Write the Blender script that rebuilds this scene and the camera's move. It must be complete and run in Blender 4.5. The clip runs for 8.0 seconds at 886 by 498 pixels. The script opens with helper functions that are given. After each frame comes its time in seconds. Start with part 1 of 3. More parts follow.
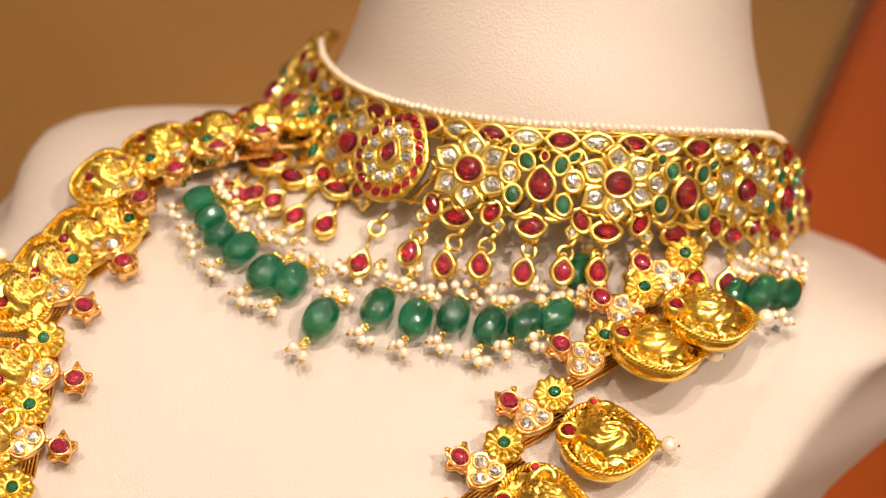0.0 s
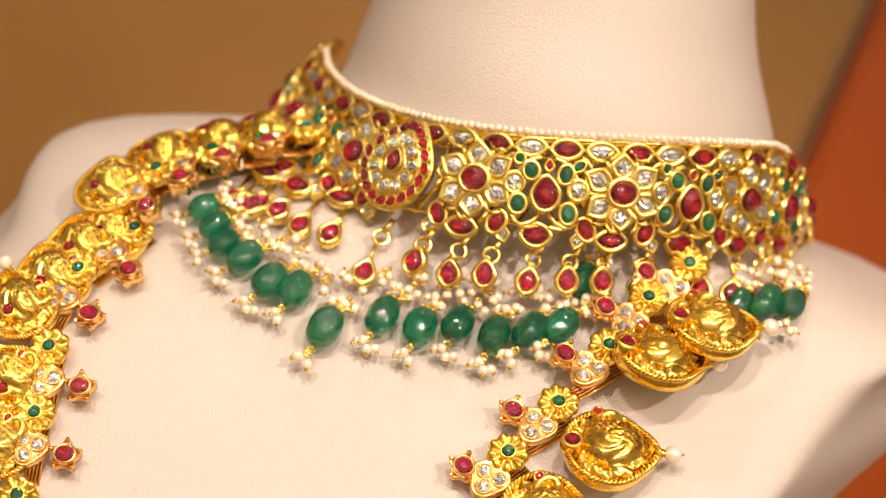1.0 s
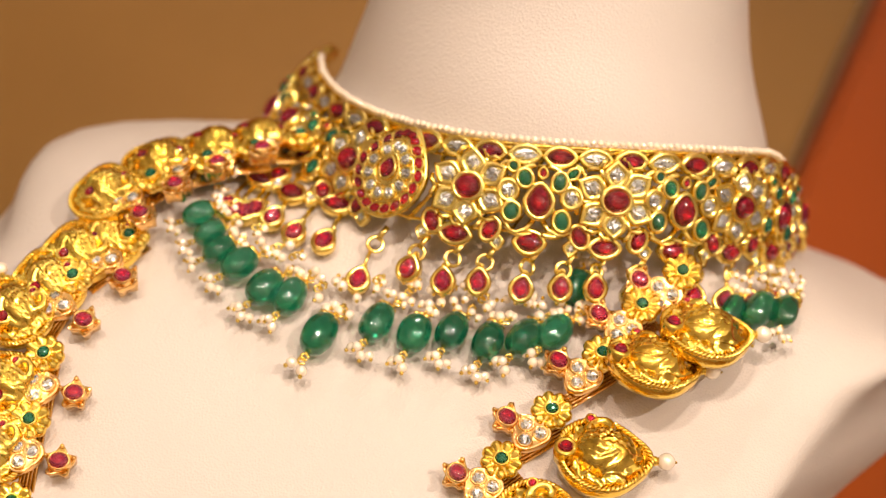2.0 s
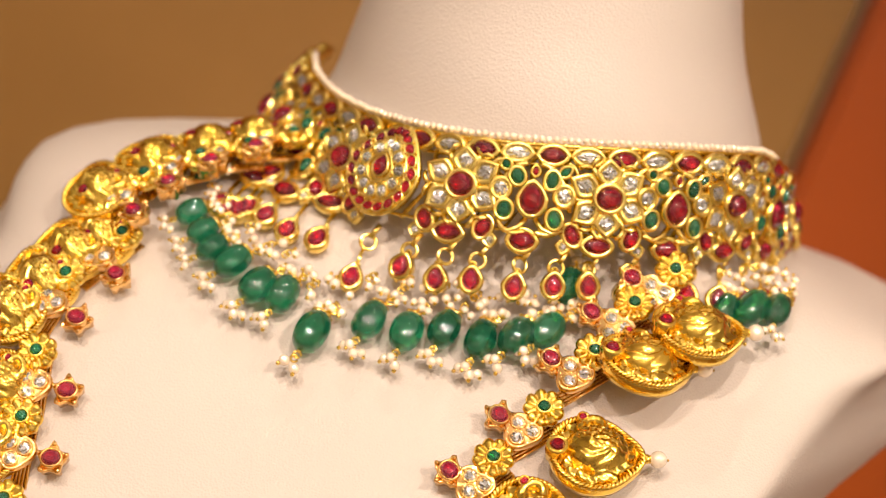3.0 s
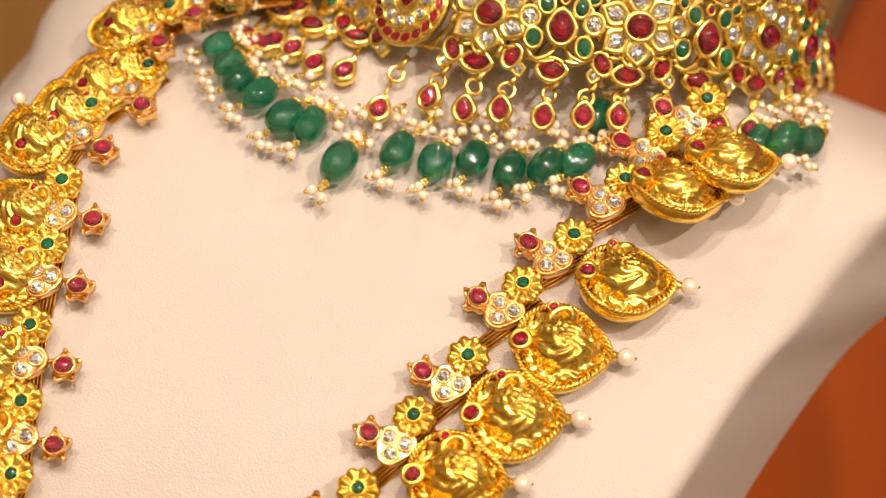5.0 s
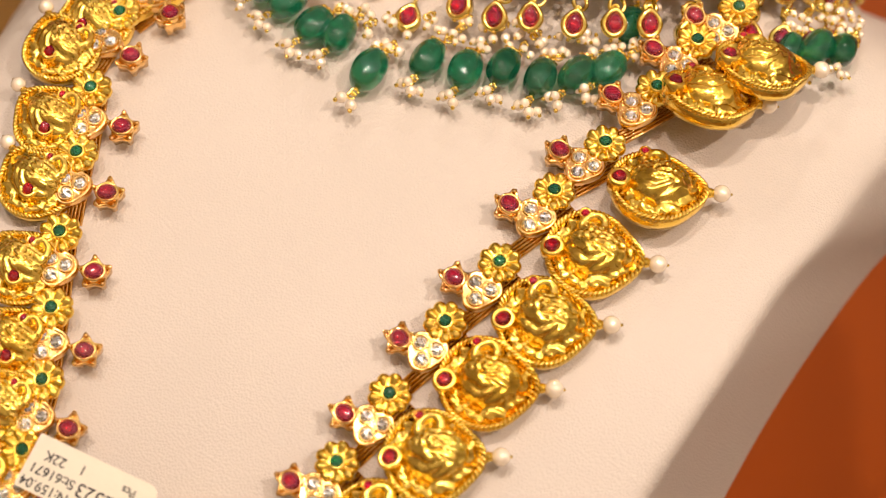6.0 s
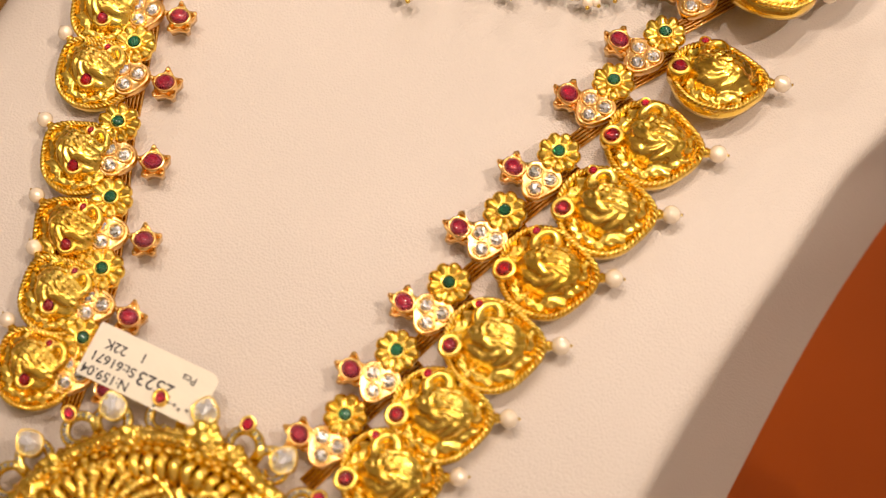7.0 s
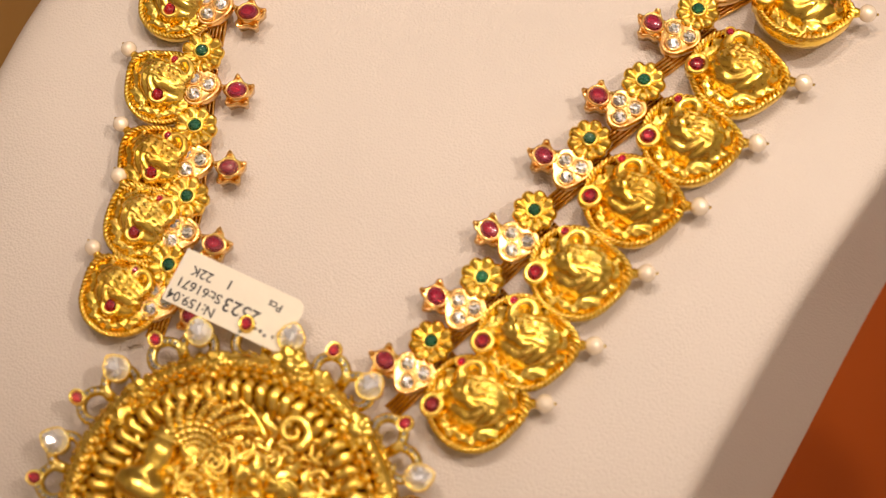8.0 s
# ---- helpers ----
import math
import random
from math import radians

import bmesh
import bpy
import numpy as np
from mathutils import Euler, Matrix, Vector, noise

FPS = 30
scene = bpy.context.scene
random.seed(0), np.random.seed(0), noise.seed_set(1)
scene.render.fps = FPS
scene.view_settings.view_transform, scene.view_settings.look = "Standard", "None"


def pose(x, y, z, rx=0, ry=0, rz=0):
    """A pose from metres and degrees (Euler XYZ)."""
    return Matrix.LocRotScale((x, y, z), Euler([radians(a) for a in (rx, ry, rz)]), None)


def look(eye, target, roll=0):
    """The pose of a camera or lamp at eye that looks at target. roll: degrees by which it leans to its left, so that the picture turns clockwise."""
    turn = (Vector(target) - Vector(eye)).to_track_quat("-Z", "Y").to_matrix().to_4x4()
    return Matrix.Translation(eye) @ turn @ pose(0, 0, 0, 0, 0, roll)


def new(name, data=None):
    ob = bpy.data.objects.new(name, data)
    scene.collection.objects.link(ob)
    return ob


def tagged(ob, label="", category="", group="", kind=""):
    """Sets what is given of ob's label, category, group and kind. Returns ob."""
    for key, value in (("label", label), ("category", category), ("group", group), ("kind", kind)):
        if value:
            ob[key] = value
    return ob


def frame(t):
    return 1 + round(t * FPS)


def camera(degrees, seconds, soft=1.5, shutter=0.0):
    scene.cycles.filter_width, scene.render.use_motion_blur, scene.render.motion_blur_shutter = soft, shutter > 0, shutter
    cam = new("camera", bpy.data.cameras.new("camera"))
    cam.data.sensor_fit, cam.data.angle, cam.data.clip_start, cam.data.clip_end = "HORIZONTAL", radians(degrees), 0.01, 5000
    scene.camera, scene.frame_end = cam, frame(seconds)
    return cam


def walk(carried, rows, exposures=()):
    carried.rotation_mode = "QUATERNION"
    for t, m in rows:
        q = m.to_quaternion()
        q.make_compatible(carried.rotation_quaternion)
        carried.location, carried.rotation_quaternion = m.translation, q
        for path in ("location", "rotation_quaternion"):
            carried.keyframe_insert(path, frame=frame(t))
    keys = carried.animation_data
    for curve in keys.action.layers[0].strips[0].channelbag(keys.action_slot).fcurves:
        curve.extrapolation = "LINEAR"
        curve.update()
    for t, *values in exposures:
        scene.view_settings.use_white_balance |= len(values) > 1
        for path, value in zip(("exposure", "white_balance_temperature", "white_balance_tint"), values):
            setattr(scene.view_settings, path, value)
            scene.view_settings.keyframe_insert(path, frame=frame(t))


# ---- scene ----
# ---- camera and path ----
cam = camera(24.0, 8.0, soft=1.1)
cam.data.dof.use_dof = True
cam.data.dof.focus_distance = 0.458
cam.data.dof.aperture_fstop = 9.0
PATH = [
    (0, (-0.0153, -0.5351, 0.4238), (-0.0153, -0.0460, 0.3198), 22.00),
    (0.5, (-0.0152, -0.5358, 0.4234), (-0.0163, -0.0461, 0.3221), 22.10),
    (1, (-0.0160, -0.5356, 0.4232), (-0.0171, -0.0461, 0.3214), 22.15),
    (1.5, (-0.0164, -0.5361, 0.4244), (-0.0166, -0.0465, 0.3227), 22.23),
    (3, (-0.0136, -0.5365, 0.4258), (-0.0147, -0.0470, 0.3239), 22.29),
    (3.5, (-0.0109, -0.5368, 0.4248), (-0.0137, -0.0469, 0.3248), 22.29),
    (4, (-0.0074, -0.5371, 0.4158), (-0.0108, -0.0472, 0.3157), 22.36),
    (4.5, (-0.0051, -0.5363, 0.4078), (-0.0075, -0.0484, 0.2985), 22.24),
    (5, (-0.0018, -0.5374, 0.3999), (-0.0063, -0.0508, 0.2849), 22.10),
    (6.5, (-0.0033, -0.5388, 0.3828), (-0.0036, -0.0567, 0.2501), 22.29),
    (7, (-0.0048, -0.5402, 0.3778), (-0.0075, -0.0611, 0.2351), 22.24),
    (7.5, (-0.0087, -0.5424, 0.3703), (-0.0123, -0.0646, 0.2228), 22.25),
    (8, (-0.0108, -0.5447, 0.3625), (-0.0189, -0.0672, 0.2145), 22.18),
]
walk(cam, [(t, look(eye, target, roll)) for t, eye, target, roll in PATH],
     exposures=[(0.0, 0.1), (3.5, 0.1), (5.0, 0.0), (6.5, -0.12), (8.0, -0.22)])

# ---- world and lamps ----
world = bpy.data.worlds.new("showroom_air")
scene.world = world
world.use_nodes = True
world.node_tree.nodes["Background"].inputs["Color"].default_value = (1.0, 0.78, 0.52, 1)
world.node_tree.nodes["Background"].inputs["Strength"].default_value = 0.05
scene.view_settings.exposure = 0.0

CEILING = 1.55
LAMPS = [  # ceiling downlights: x, y, watts
    (-0.10, -0.42, 0.6),
    (-1.10, -2.05, 1.8),
    (1.15, -2.05, 2.6),
    (0.05, -2.15, 2.2),
    (-0.55, -2.60, 2.2),
    (0.45, -1.85, 1.4),
    (-0.24, -1.30, 1.6),
    (0.12, -1.48, 1.3),
    (-1.30, -1.00, 2.0),
    (-0.40, 0.10, 2.6),
    (1.45, -0.85, 4.6),
]
WALL_FILLS = [  # fill lights added by the ceiling's front edge, brightening the wall: x, y, watts
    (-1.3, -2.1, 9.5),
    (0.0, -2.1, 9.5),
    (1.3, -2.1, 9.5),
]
SPOTS = [  # display spotlights trained on the choker: x, y, watts
    (-0.15, -1.15, 42.0),
    (0.62, -1.40, 76.0),
    (-0.68, -1.45, 54.0),
]
WARM = (1.0, 0.83, 0.71)
for lx, ly, watts in LAMPS:
    data = bpy.data.lights.new("downlight_lamp", "AREA")
    data.shape, data.size, data.energy, data.color = "DISK", 0.06, watts, WARM
    lamp = new("downlight_lamp", data)
    lamp.matrix_world = look((lx, ly, CEILING - 0.02), (lx * 0.6, ly * 0.6, 0.25))
    tagged(lamp, "warm ceiling downlight", "lamp", kind="structure")
# added fill: brightens the wall behind the camera for the gold to reflect
for lx, ly, watts in WALL_FILLS:
    data = bpy.data.lights.new("wall_fill_light", "AREA")
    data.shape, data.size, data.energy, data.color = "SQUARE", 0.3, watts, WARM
    lamp = new("wall_fill_light", data)
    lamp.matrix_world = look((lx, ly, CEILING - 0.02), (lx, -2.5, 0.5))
    tagged(lamp, "added warm square fill light for the unseen front wall", "lamp", kind="structure")
for lx, ly, watts in SPOTS:
    data = bpy.data.lights.new("spotlight_lamp", "SPOT")
    data.energy, data.color, data.shadow_soft_size, data.spot_size, data.spot_blend = watts, WARM, 0.022, radians(18), 0.9
    lamp = new("spotlight_lamp", data)
    lamp.matrix_world = look((lx, ly, CEILING - 0.02), (-0.008, -0.06, 0.368))
    tagged(lamp, "warm display spotlight", "lamp", kind="structure")


# ---- materials ----
def material(name, color, rough=0.5, metal=0.0, transmission=0.0, ior=1.5, coat=0.0, vary=0.0, vary_scale=400.0,
             bump=0.0, bump_scale=800.0, bump_kind="noise", rough_vary=0.0, second=None, sss=0.0):
    """A procedural surface: colour and roughness vary at two scales, fine relief from noise or cells."""
    m = bpy.data.materials.new(name)
    m.use_nodes = True
    t = m.node_tree
    b = t.nodes["Principled BSDF"]
    b.inputs["Base Color"].default_value = (*color, 1)
    b.inputs["Roughness"].default_value = rough
    b.inputs["Metallic"].default_value = metal
    b.inputs["IOR"].default_value = ior
    b.inputs["Transmission Weight"].default_value = transmission
    b.inputs["Coat Weight"].default_value = coat
    b.inputs["Coat Roughness"].default_value = 0.05
    if sss:
        b.inputs["Subsurface Weight"].default_value = sss
        b.inputs["Subsurface Radius"].default_value = (0.003, 0.002, 0.0012)
    co = t.nodes.new("ShaderNodeTexCoord")
    if vary or rough_vary:
        n = t.nodes.new("ShaderNodeTexNoise")
        n.inputs["Scale"].default_value, n.inputs["Detail"].default_value = vary_scale, 5
        t.links.new(co.outputs["Object"], n.inputs["Vector"])
        info = t.nodes.new("ShaderNodeObjectInfo")
        add = t.nodes.new("ShaderNodeMath")
        add.operation = "MULTIPLY_ADD"
        t.links.new(info.outputs["Random"], add.inputs[0])
        add.inputs[1].default_value = 0.35
        t.links.new(n.outputs["Fac"], add.inputs[2])
        r = t.nodes.new("ShaderNodeValToRGB")
        r.color_ramp.elements[0].position, r.color_ramp.elements[1].position = 0.3, 0.95
        dark = second or tuple(c * (1 - vary) for c in color)
        r.color_ramp.elements[0].color = (*dark, 1)
        r.color_ramp.elements[1].color = (*color, 1)
        t.links.new(add.outputs[0], r.inputs["Fac"])
        t.links.new(r.outputs["Color"], b.inputs["Base Color"])
        if rough_vary:
            mr = t.nodes.new("ShaderNodeMapRange")
            mr.inputs["To Min"].default_value, mr.inputs["To Max"].default_value = rough - rough_vary, rough + rough_vary
            t.links.new(n.outputs["Fac"], mr.inputs["Value"])
            t.links.new(mr.outputs["Result"], b.inputs["Roughness"])
    if bump:
        if bump_kind == "cells":
            k = t.nodes.new("ShaderNodeTexVoronoi")
            out = k.outputs["Distance"]
        else:
            k = t.nodes.new("ShaderNodeTexNoise")
            k.inputs["Detail"].default_value = 4
            out = k.outputs["Fac"]
        k.inputs["Scale"].default_value = bump_scale
        t.links.new(co.outputs["Object"], k.inputs["Vector"])
        bp = t.nodes.new("ShaderNodeBump")
        bp.inputs["Strength"].default_value, bp.inputs["Distance"].default_value = bump, 0.0006
        t.links.new(out, bp.inputs["Height"])
        t.links.new(bp.outputs["Normal"], b.inputs["Normal"])
    return m


GOLD = material("yellow_gold", (1.0, 0.80, 0.25), 0.16, 1.0, vary=0.15, vary_scale=350, bump=0.2, bump_scale=700, rough_vary=0.06, second=(0.97, 0.68, 0.13))
RELIEF = material("embossed_gold", (1.0, 0.745, 0.16), 0.15, 1.0, vary=0.2, vary_scale=300, bump=0.25, bump_scale=900, rough_vary=0.06, second=(0.94, 0.59, 0.07))
PALE = material("pale_gold", (0.95, 0.60, 0.23), 0.14, 1.0, vary=0.2, vary_scale=500, bump=0.4, bump_scale=700, rough_vary=0.1, second=(0.95, 0.60, 0.20))
RUBY = material("ruby", (0.88, 0.02, 0.13), 0.03, transmission=0.95, ior=1.66, coat=0.6, vary=0.4, vary_scale=420, bump=0.12, bump_scale=500, second=(0.55, 0.005, 0.06))
PINK = material("pink_ruby", (1.0, 0.07, 0.25), 0.03, transmission=0.9, ior=1.66, coat=0.6, vary=0.3, vary_scale=260)
EMERALD = material("emerald", (0.04, 0.50, 0.28), 0.05, transmission=0.85, ior=1.56, coat=0.8, vary=0.5, vary_scale=480, bump=0.3, bump_scale=500, second=(0.003, 0.15, 0.07))
DIAMOND = material("uncut_diamond", (0.78, 0.79, 0.80), 0.12, 0.85, ior=2.2, vary=0.55, vary_scale=900, bump=0.9, bump_scale=500)
CLEAR = material("clear_diamond", (0.95, 0.96, 0.97), 0.08, 0.55, ior=2.2, coat=1.0, vary=0.25, vary_scale=300, bump=0.4, bump_scale=300)
PEARL = material("pearl", (0.90, 0.77, 0.60), 0.16, 0.3, coat=1.0, vary=0.10, vary_scale=300)
LEATHER = material("cream_leatherette", (0.53, 0.462, 0.40), 0.5, vary=0.07, vary_scale=25, bump=0.24, bump_scale=1800, bump_kind="cells")
PAPER = material("tag_paper", (0.72, 0.66, 0.53), 0.6, vary=0.06, vary_scale=200, bump=0.08, bump_scale=900)
INK = material("ink", (0.035, 0.03, 0.03), 0.6, vary=0.2)
ORANGE = material("orange_laminate", (0.50, 0.092, 0.004), 0.45, vary=0.2, vary_scale=6, bump=0.05, bump_scale=200)
BROWN = material("brown_wood_veneer", (0.36, 0.185, 0.045), 0.5, vary=0.3, vary_scale=7, bump=0.1, bump_scale=150)
WALL = material("warm_wall_paint", (0.84, 0.77, 0.64), 0.7, vary=0.12, vary_scale=3, bump=0.1, bump_scale=120)
WHITE = material("ceiling_paint", (0.88, 0.84, 0.77), 0.8, vary=0.05, vary_scale=3, bump=0.1, bump_scale=120)
FLOORING = material("floor_stone", (0.36, 0.29, 0.22), 0.3, vary=0.25, vary_scale=5, bump=0.05, bump_scale=60)

# ---- mesh tools ----
MM = 0.001


class Geo:
    """Collects vertices (in millimetres) and faces of one mesh."""

    def __init__(self):
        self.v, self.f = [], []

    def grid(self, rows, close_u=True, cap=(False, False)):
        """Joins equal rings of points into a skin."""
        base, n = len(self.v), len(rows[0])
        for row in rows:
            self.v += [tuple(p) for p in row]
        for i in range(len(rows) - 1):
            for j in range(n if close_u else n - 1):
                k = (j + 1) % n
                self.f.append((base + i * n + j, base + i * n + k, base + (i + 1) * n + k, base + (i + 1) * n + j))
        if cap[0]:
            self.f.append(tuple(base + j for j in reversed(range(n))))
        if cap[1]:
            self.f.append(tuple(base + (len(rows) - 1) * n + j for j in range(n)))
        return self

    def tube(self, pts, r, n=6, closed=False, taper=False):
        pts = [Vector(p) for p in pts]
        rings = []
        for i, p in enumerate(pts):
            a = pts[i - 1] if (i or closed) else p
            b = pts[(i + 1) % len(pts)] if (i < len(pts) - 1 or closed) else p
            d = (b - a).normalized() if (b - a).length > 1e-9 else Vector((1, 0, 0))
            side = d.cross(Vector((0.13, 0.21, 0.97))).normalized()
            up = d.cross(side)
            s = r * (1 - 0.65 * i / (len(pts) - 1)) if taper else r
            rings.append([p + s * (math.cos(q) * side + math.sin(q) * up) for q in (2 * math.pi * k / n for k in range(n))])
        if closed:
            rings.append(rings[0])
        return self.grid(rings, cap=(not closed, not closed))

    def ball(self, c, r, seg=10, rings=6, squash=(1, 1, 1)):
        c = Vector(c)
        rows = []
        for i in range(rings + 1):
            a = math.pi * (i / rings) * 0.998 + 0.001 * math.pi
            rows.append([c + Vector((r * squash[0] * math.sin(a) * math.cos(q), r * squash[1] * math.sin(a) * math.sin(q), -r * squash[2] * math.cos(a)))
                         for q in (2 * math.pi * k / seg for k in range(seg))])
        return self.grid(rows, cap=(True, True))

    def mesh(self, name, mat, smooth=True):
        me = bpy.data.meshes.new(name)
        me.from_pydata([tuple(MM * c for c in p) for p in self.v], [], self.f)
        me.materials.append(mat)
        me.polygons.foreach_set("use_smooth", [smooth] * len(me.polygons))
        me.update()
        return me


def part(name, me, parent, m=None, label=""):
    ob = new(name, me)
    ob.parent = parent
    ob.matrix_basis = m or Matrix.Identity(4)
    return tagged(ob, label) if label else ob


def thing(name, label, category, group="", m=None):
    ob = new(name)
    ob.empty_display_size = 0.01
    ob.matrix_basis = m or Matrix.Identity(4)
    return tagged(ob, label, category, group)


def at(x, y, z=0.0, turn=0.0):
    """A place in millimetres on a motif's face, turned about its normal."""
    return Matrix.Translation((x * MM, y * MM, z * MM)) @ Matrix.Rotation(radians(turn), 4, "Z")


def outline(shape, w, h, n=20):
    """The edge of a stone, w by h, pointing up."""
    pts = []
    for k in range(n):
        a = 2 * math.pi * k / n
        c, s = math.cos(a), math.sin(a)
        if shape == "tear":
            pts.append((0.5 * w * c * (1 - 0.38 * max(s, 0) ** 1.3), 0.5 * h * s))
        elif shape == "leaf":
            pts.append((0.5 * w * c * (0.55 + 0.45 * abs(c)), 0.5 * h * math.copysign(abs(s) ** 1.1, s)))
        elif shape == "petal":
            pts.append((0.5 * w * math.copysign(abs(c) ** 0.9, c) * (1 - 0.86 * max(s, 0) ** 1.5) * (1 - 0.25 * max(-s, 0)), 0.5 * h * s))
        elif shape == "marquise":
            pts.append((0.5 * w * math.copysign(abs(c) ** 0.95, c), 0.5 * h * math.copysign(abs(s) ** 1.45, s)))
        elif shape == "kite":
            r = 1 / (abs(c) ** 0.9 + abs(s) ** 0.9) ** (1 / 0.9)
            pts.append((0.5 * w * c * r * 1.15, 0.5 * h * s * r * 1.15))
        else:
            pts.append((0.5 * w * c, 0.5 * h * s))
    return pts


def bezel(g, shape, w, h, x=0.0, y=0.0, z=0.0, turn=0.0, wall=0.75, deep=2.0, lip=0.55, n=20):
    """A gold cup round a stone, added to g: an outer wall, a rounded lip and a seat."""
    c, s = math.cos(radians(turn)), math.sin(radians(turn))
    rows = []
    for grow, up in ((wall * 0.85, -deep), (wall * 1.2, -deep * 0.4), (wall * 1.2, lip * 0.2), (wall * 0.9, lip), (wall * 0.3, lip * 1.1), (-0.15, lip * 0.35), (-0.4, -0.3)):
        ring = outline(shape, w + 2 * grow, h + 2 * grow, n)
        rows.append([(x + c * a - s * b, y + s * a + c * b, z + up) for a, b in ring])
    g.grid(rows, cap=(True, True))
    return g


STONES = {}


def stone(shape, w, h, mat, high=None, n=20):
    """A cabochon, or, for diamonds, a flat uncut slice with a few facets. Meshes are shared."""
    key = (shape, round(w, 2), round(h, 2), mat.name, high)
    if key not in STONES:
        flat = mat in (DIAMOND, CLEAR)
        up = high or (0.7 if flat else 0.32 * min(w, h) + 0.4)
        g = Geo()
        rows = []
        steps = ((0.98, -0.25), (1.0, 0.05), (0.72, 0.62), (0.42, 0.95)) if flat else \
            ((0.98, -0.25), (1.0, 0.05), (0.96, 0.3), (0.86, 0.56), (0.7, 0.77), (0.48, 0.92), (0.22, 0.99))
        m = 14 if flat else n
        for k, v in steps:
            rows.append([(k * a, k * b, (v + (0.22 * math.sin(2.4 * i + 7 * k) * (0.3 < v) if flat else 0)) * up if v > 0 else v)
                         for i, (a, b) in enumerate(outline(shape, w, h, m))])
        g.grid(rows, cap=(True, True))
        STONES[key] = g.mesh("stone", mat, not flat)
    return STONES[key]


NAMES = {"ruby": "ruby", "pink_ruby": "ruby", "emerald": "emerald", "uncut_diamond": "diamond", "clear_diamond": "diamond"}


class Motif:
    """Gold work with stones: builds the gold once; place() puts it with its stones under a thing."""

    def __init__(self, name, mat=None, label="", split=False):
        self.name, self.g, self.stones, self.mat, self.me, self.label = name, Geo(), [], mat or GOLD, None, label
        self.split, self.cups = split, []

    def set(self, shape, w, h, mat, x=0.0, y=0.0, z=0.0, turn=0.0, wall=0.7, deep=2.0, high=None):
        if self.split:
            me = bezel(Geo(), shape, w, h, 0, 0, 0, 0, wall, deep).mesh("stone_setting", self.mat)
            self.cups.append((NAMES[mat.name], me, stone(shape, w, h, mat, high), at(x, y, z, turn)))
            return self
        bezel(self.g, shape, w, h, x, y, z, turn, wall, deep)
        self.stones.append((NAMES[mat.name], stone(shape, w, h, mat, high), at(x, y, z + 0.1, turn)))
        return self

    def place(self, parent, m):
        for name, cup, me, q in self.cups:
            part(name, me, part("stone_setting", cup, parent, m @ q), at(0, 0, 0.1))
        if not self.g.v:
            return None
        self.me = self.me or self.g.mesh(self.name, self.mat)
        ob = part(self.name, self.me, parent, m, self.label)
        for name, me, q in self.stones:
            part(name, me, ob, q)
        return ob


def arc(cx, cy, r, a0, a1, z=0.0, n=12, ry=None):
    return [(cx + r * math.cos(radians(a0 + (a1 - a0) * k / n)), cy + (ry or r) * math.sin(radians(a0 + (a1 - a0) * k / n)), z) for k in range(n + 1)]


def spiral(cx, cy, r0, r1, a0, a1, z=0.0, n=18):
    return [(cx + (r0 + (r1 - r0) * k / n) * math.cos(radians(a0 + (a1 - a0) * k / n)),
             cy + (r0 + (r1 - r0) * k / n) * math.sin(radians(a0 + (a1 - a0) * k / n)), z) for k in range(n + 1)]


# ---- the bust's form ----
# height: left edge, right edge, crease of the right armhole, front y, half depth, squareness left and right, lean, turn, flare of the left side
FORM = np.array([
    (0.0, -0.1160, 0.0340, 0.0220, -0.2444, 0.042, 13.0, 24, 0.0, 8.0, 0.15),
    (0.1, -0.1300, 0.0530, 0.0360, -0.1925, 0.04, 13.0, 24, 0.0, 8.0, 0.15),
    (0.2, -0.1430, 0.0675, 0.0475, -0.1397, 0.036, 13.0, 24, 0.05, 8.0, 0.145),
    (0.24, -0.1420, 0.0735, 0.0540, -0.1169, 0.036, 13.0, 24, 0.08, 8.0, 0.15),
    (0.266, -0.1420, 0.0805, 0.0608, -0.1010, 0.036, 11.0, 24, 0.12, 8.0, 0.175),
    (0.285, -0.1425, 0.0900, 0.0660, -0.0881, 0.037, 8.0, 22, 0.13, 7.0, 0.205),
    (0.298, -0.1410, 0.1030, 0.0725, -0.0786, 0.04, 4.4, 20, 0.13, 6.0, 0.235),
    (0.309, -0.1374, 0.1160, 0.0765, -0.0697, 0.045, 3.1, 17, 0.13, 5.0, 0.15),
    (0.318, -0.1300, 0.1230, 0.0825, -0.0633, 0.05, 2.6, 12, 0.13, 3.5, 0.08),
    (0.326, -0.1118, 0.1200, 0.0915, -0.0582, 0.053, 2.2, 13.0, 0.13, 2.0, 0.03),
    (0.3315, -0.0920, 0.1040, 0.0985, -0.0547, 0.053, 2.1, 6.0, 0.14, 1.0, 0.0),
    (0.3375, -0.0720, 0.0715, 0.0705, -0.0535, 0.053, 2.0, 2.0, 0.15, 0.0, 0.0),
    (0.35, -0.0610, 0.0570, 0.0570, -0.0580, 0.0555, 2.0, 2.0, 0.18, 0.0, 0.0),
    (0.362, -0.0580, 0.0500, 0.0500, -0.0575, 0.0550, 2.0, 2.0, 0.2, 0.0, 0.0),
    (0.385, -0.0580, 0.0370, 0.0370, -0.0525, 0.0510, 2.1, 2.1, 0.18, 0.0, 0.0),
    (0.412, -0.0630, 0.0260, 0.0260, -0.0490, 0.048, 2.2, 2.2, 0.15, 0.0, 0.0),
])


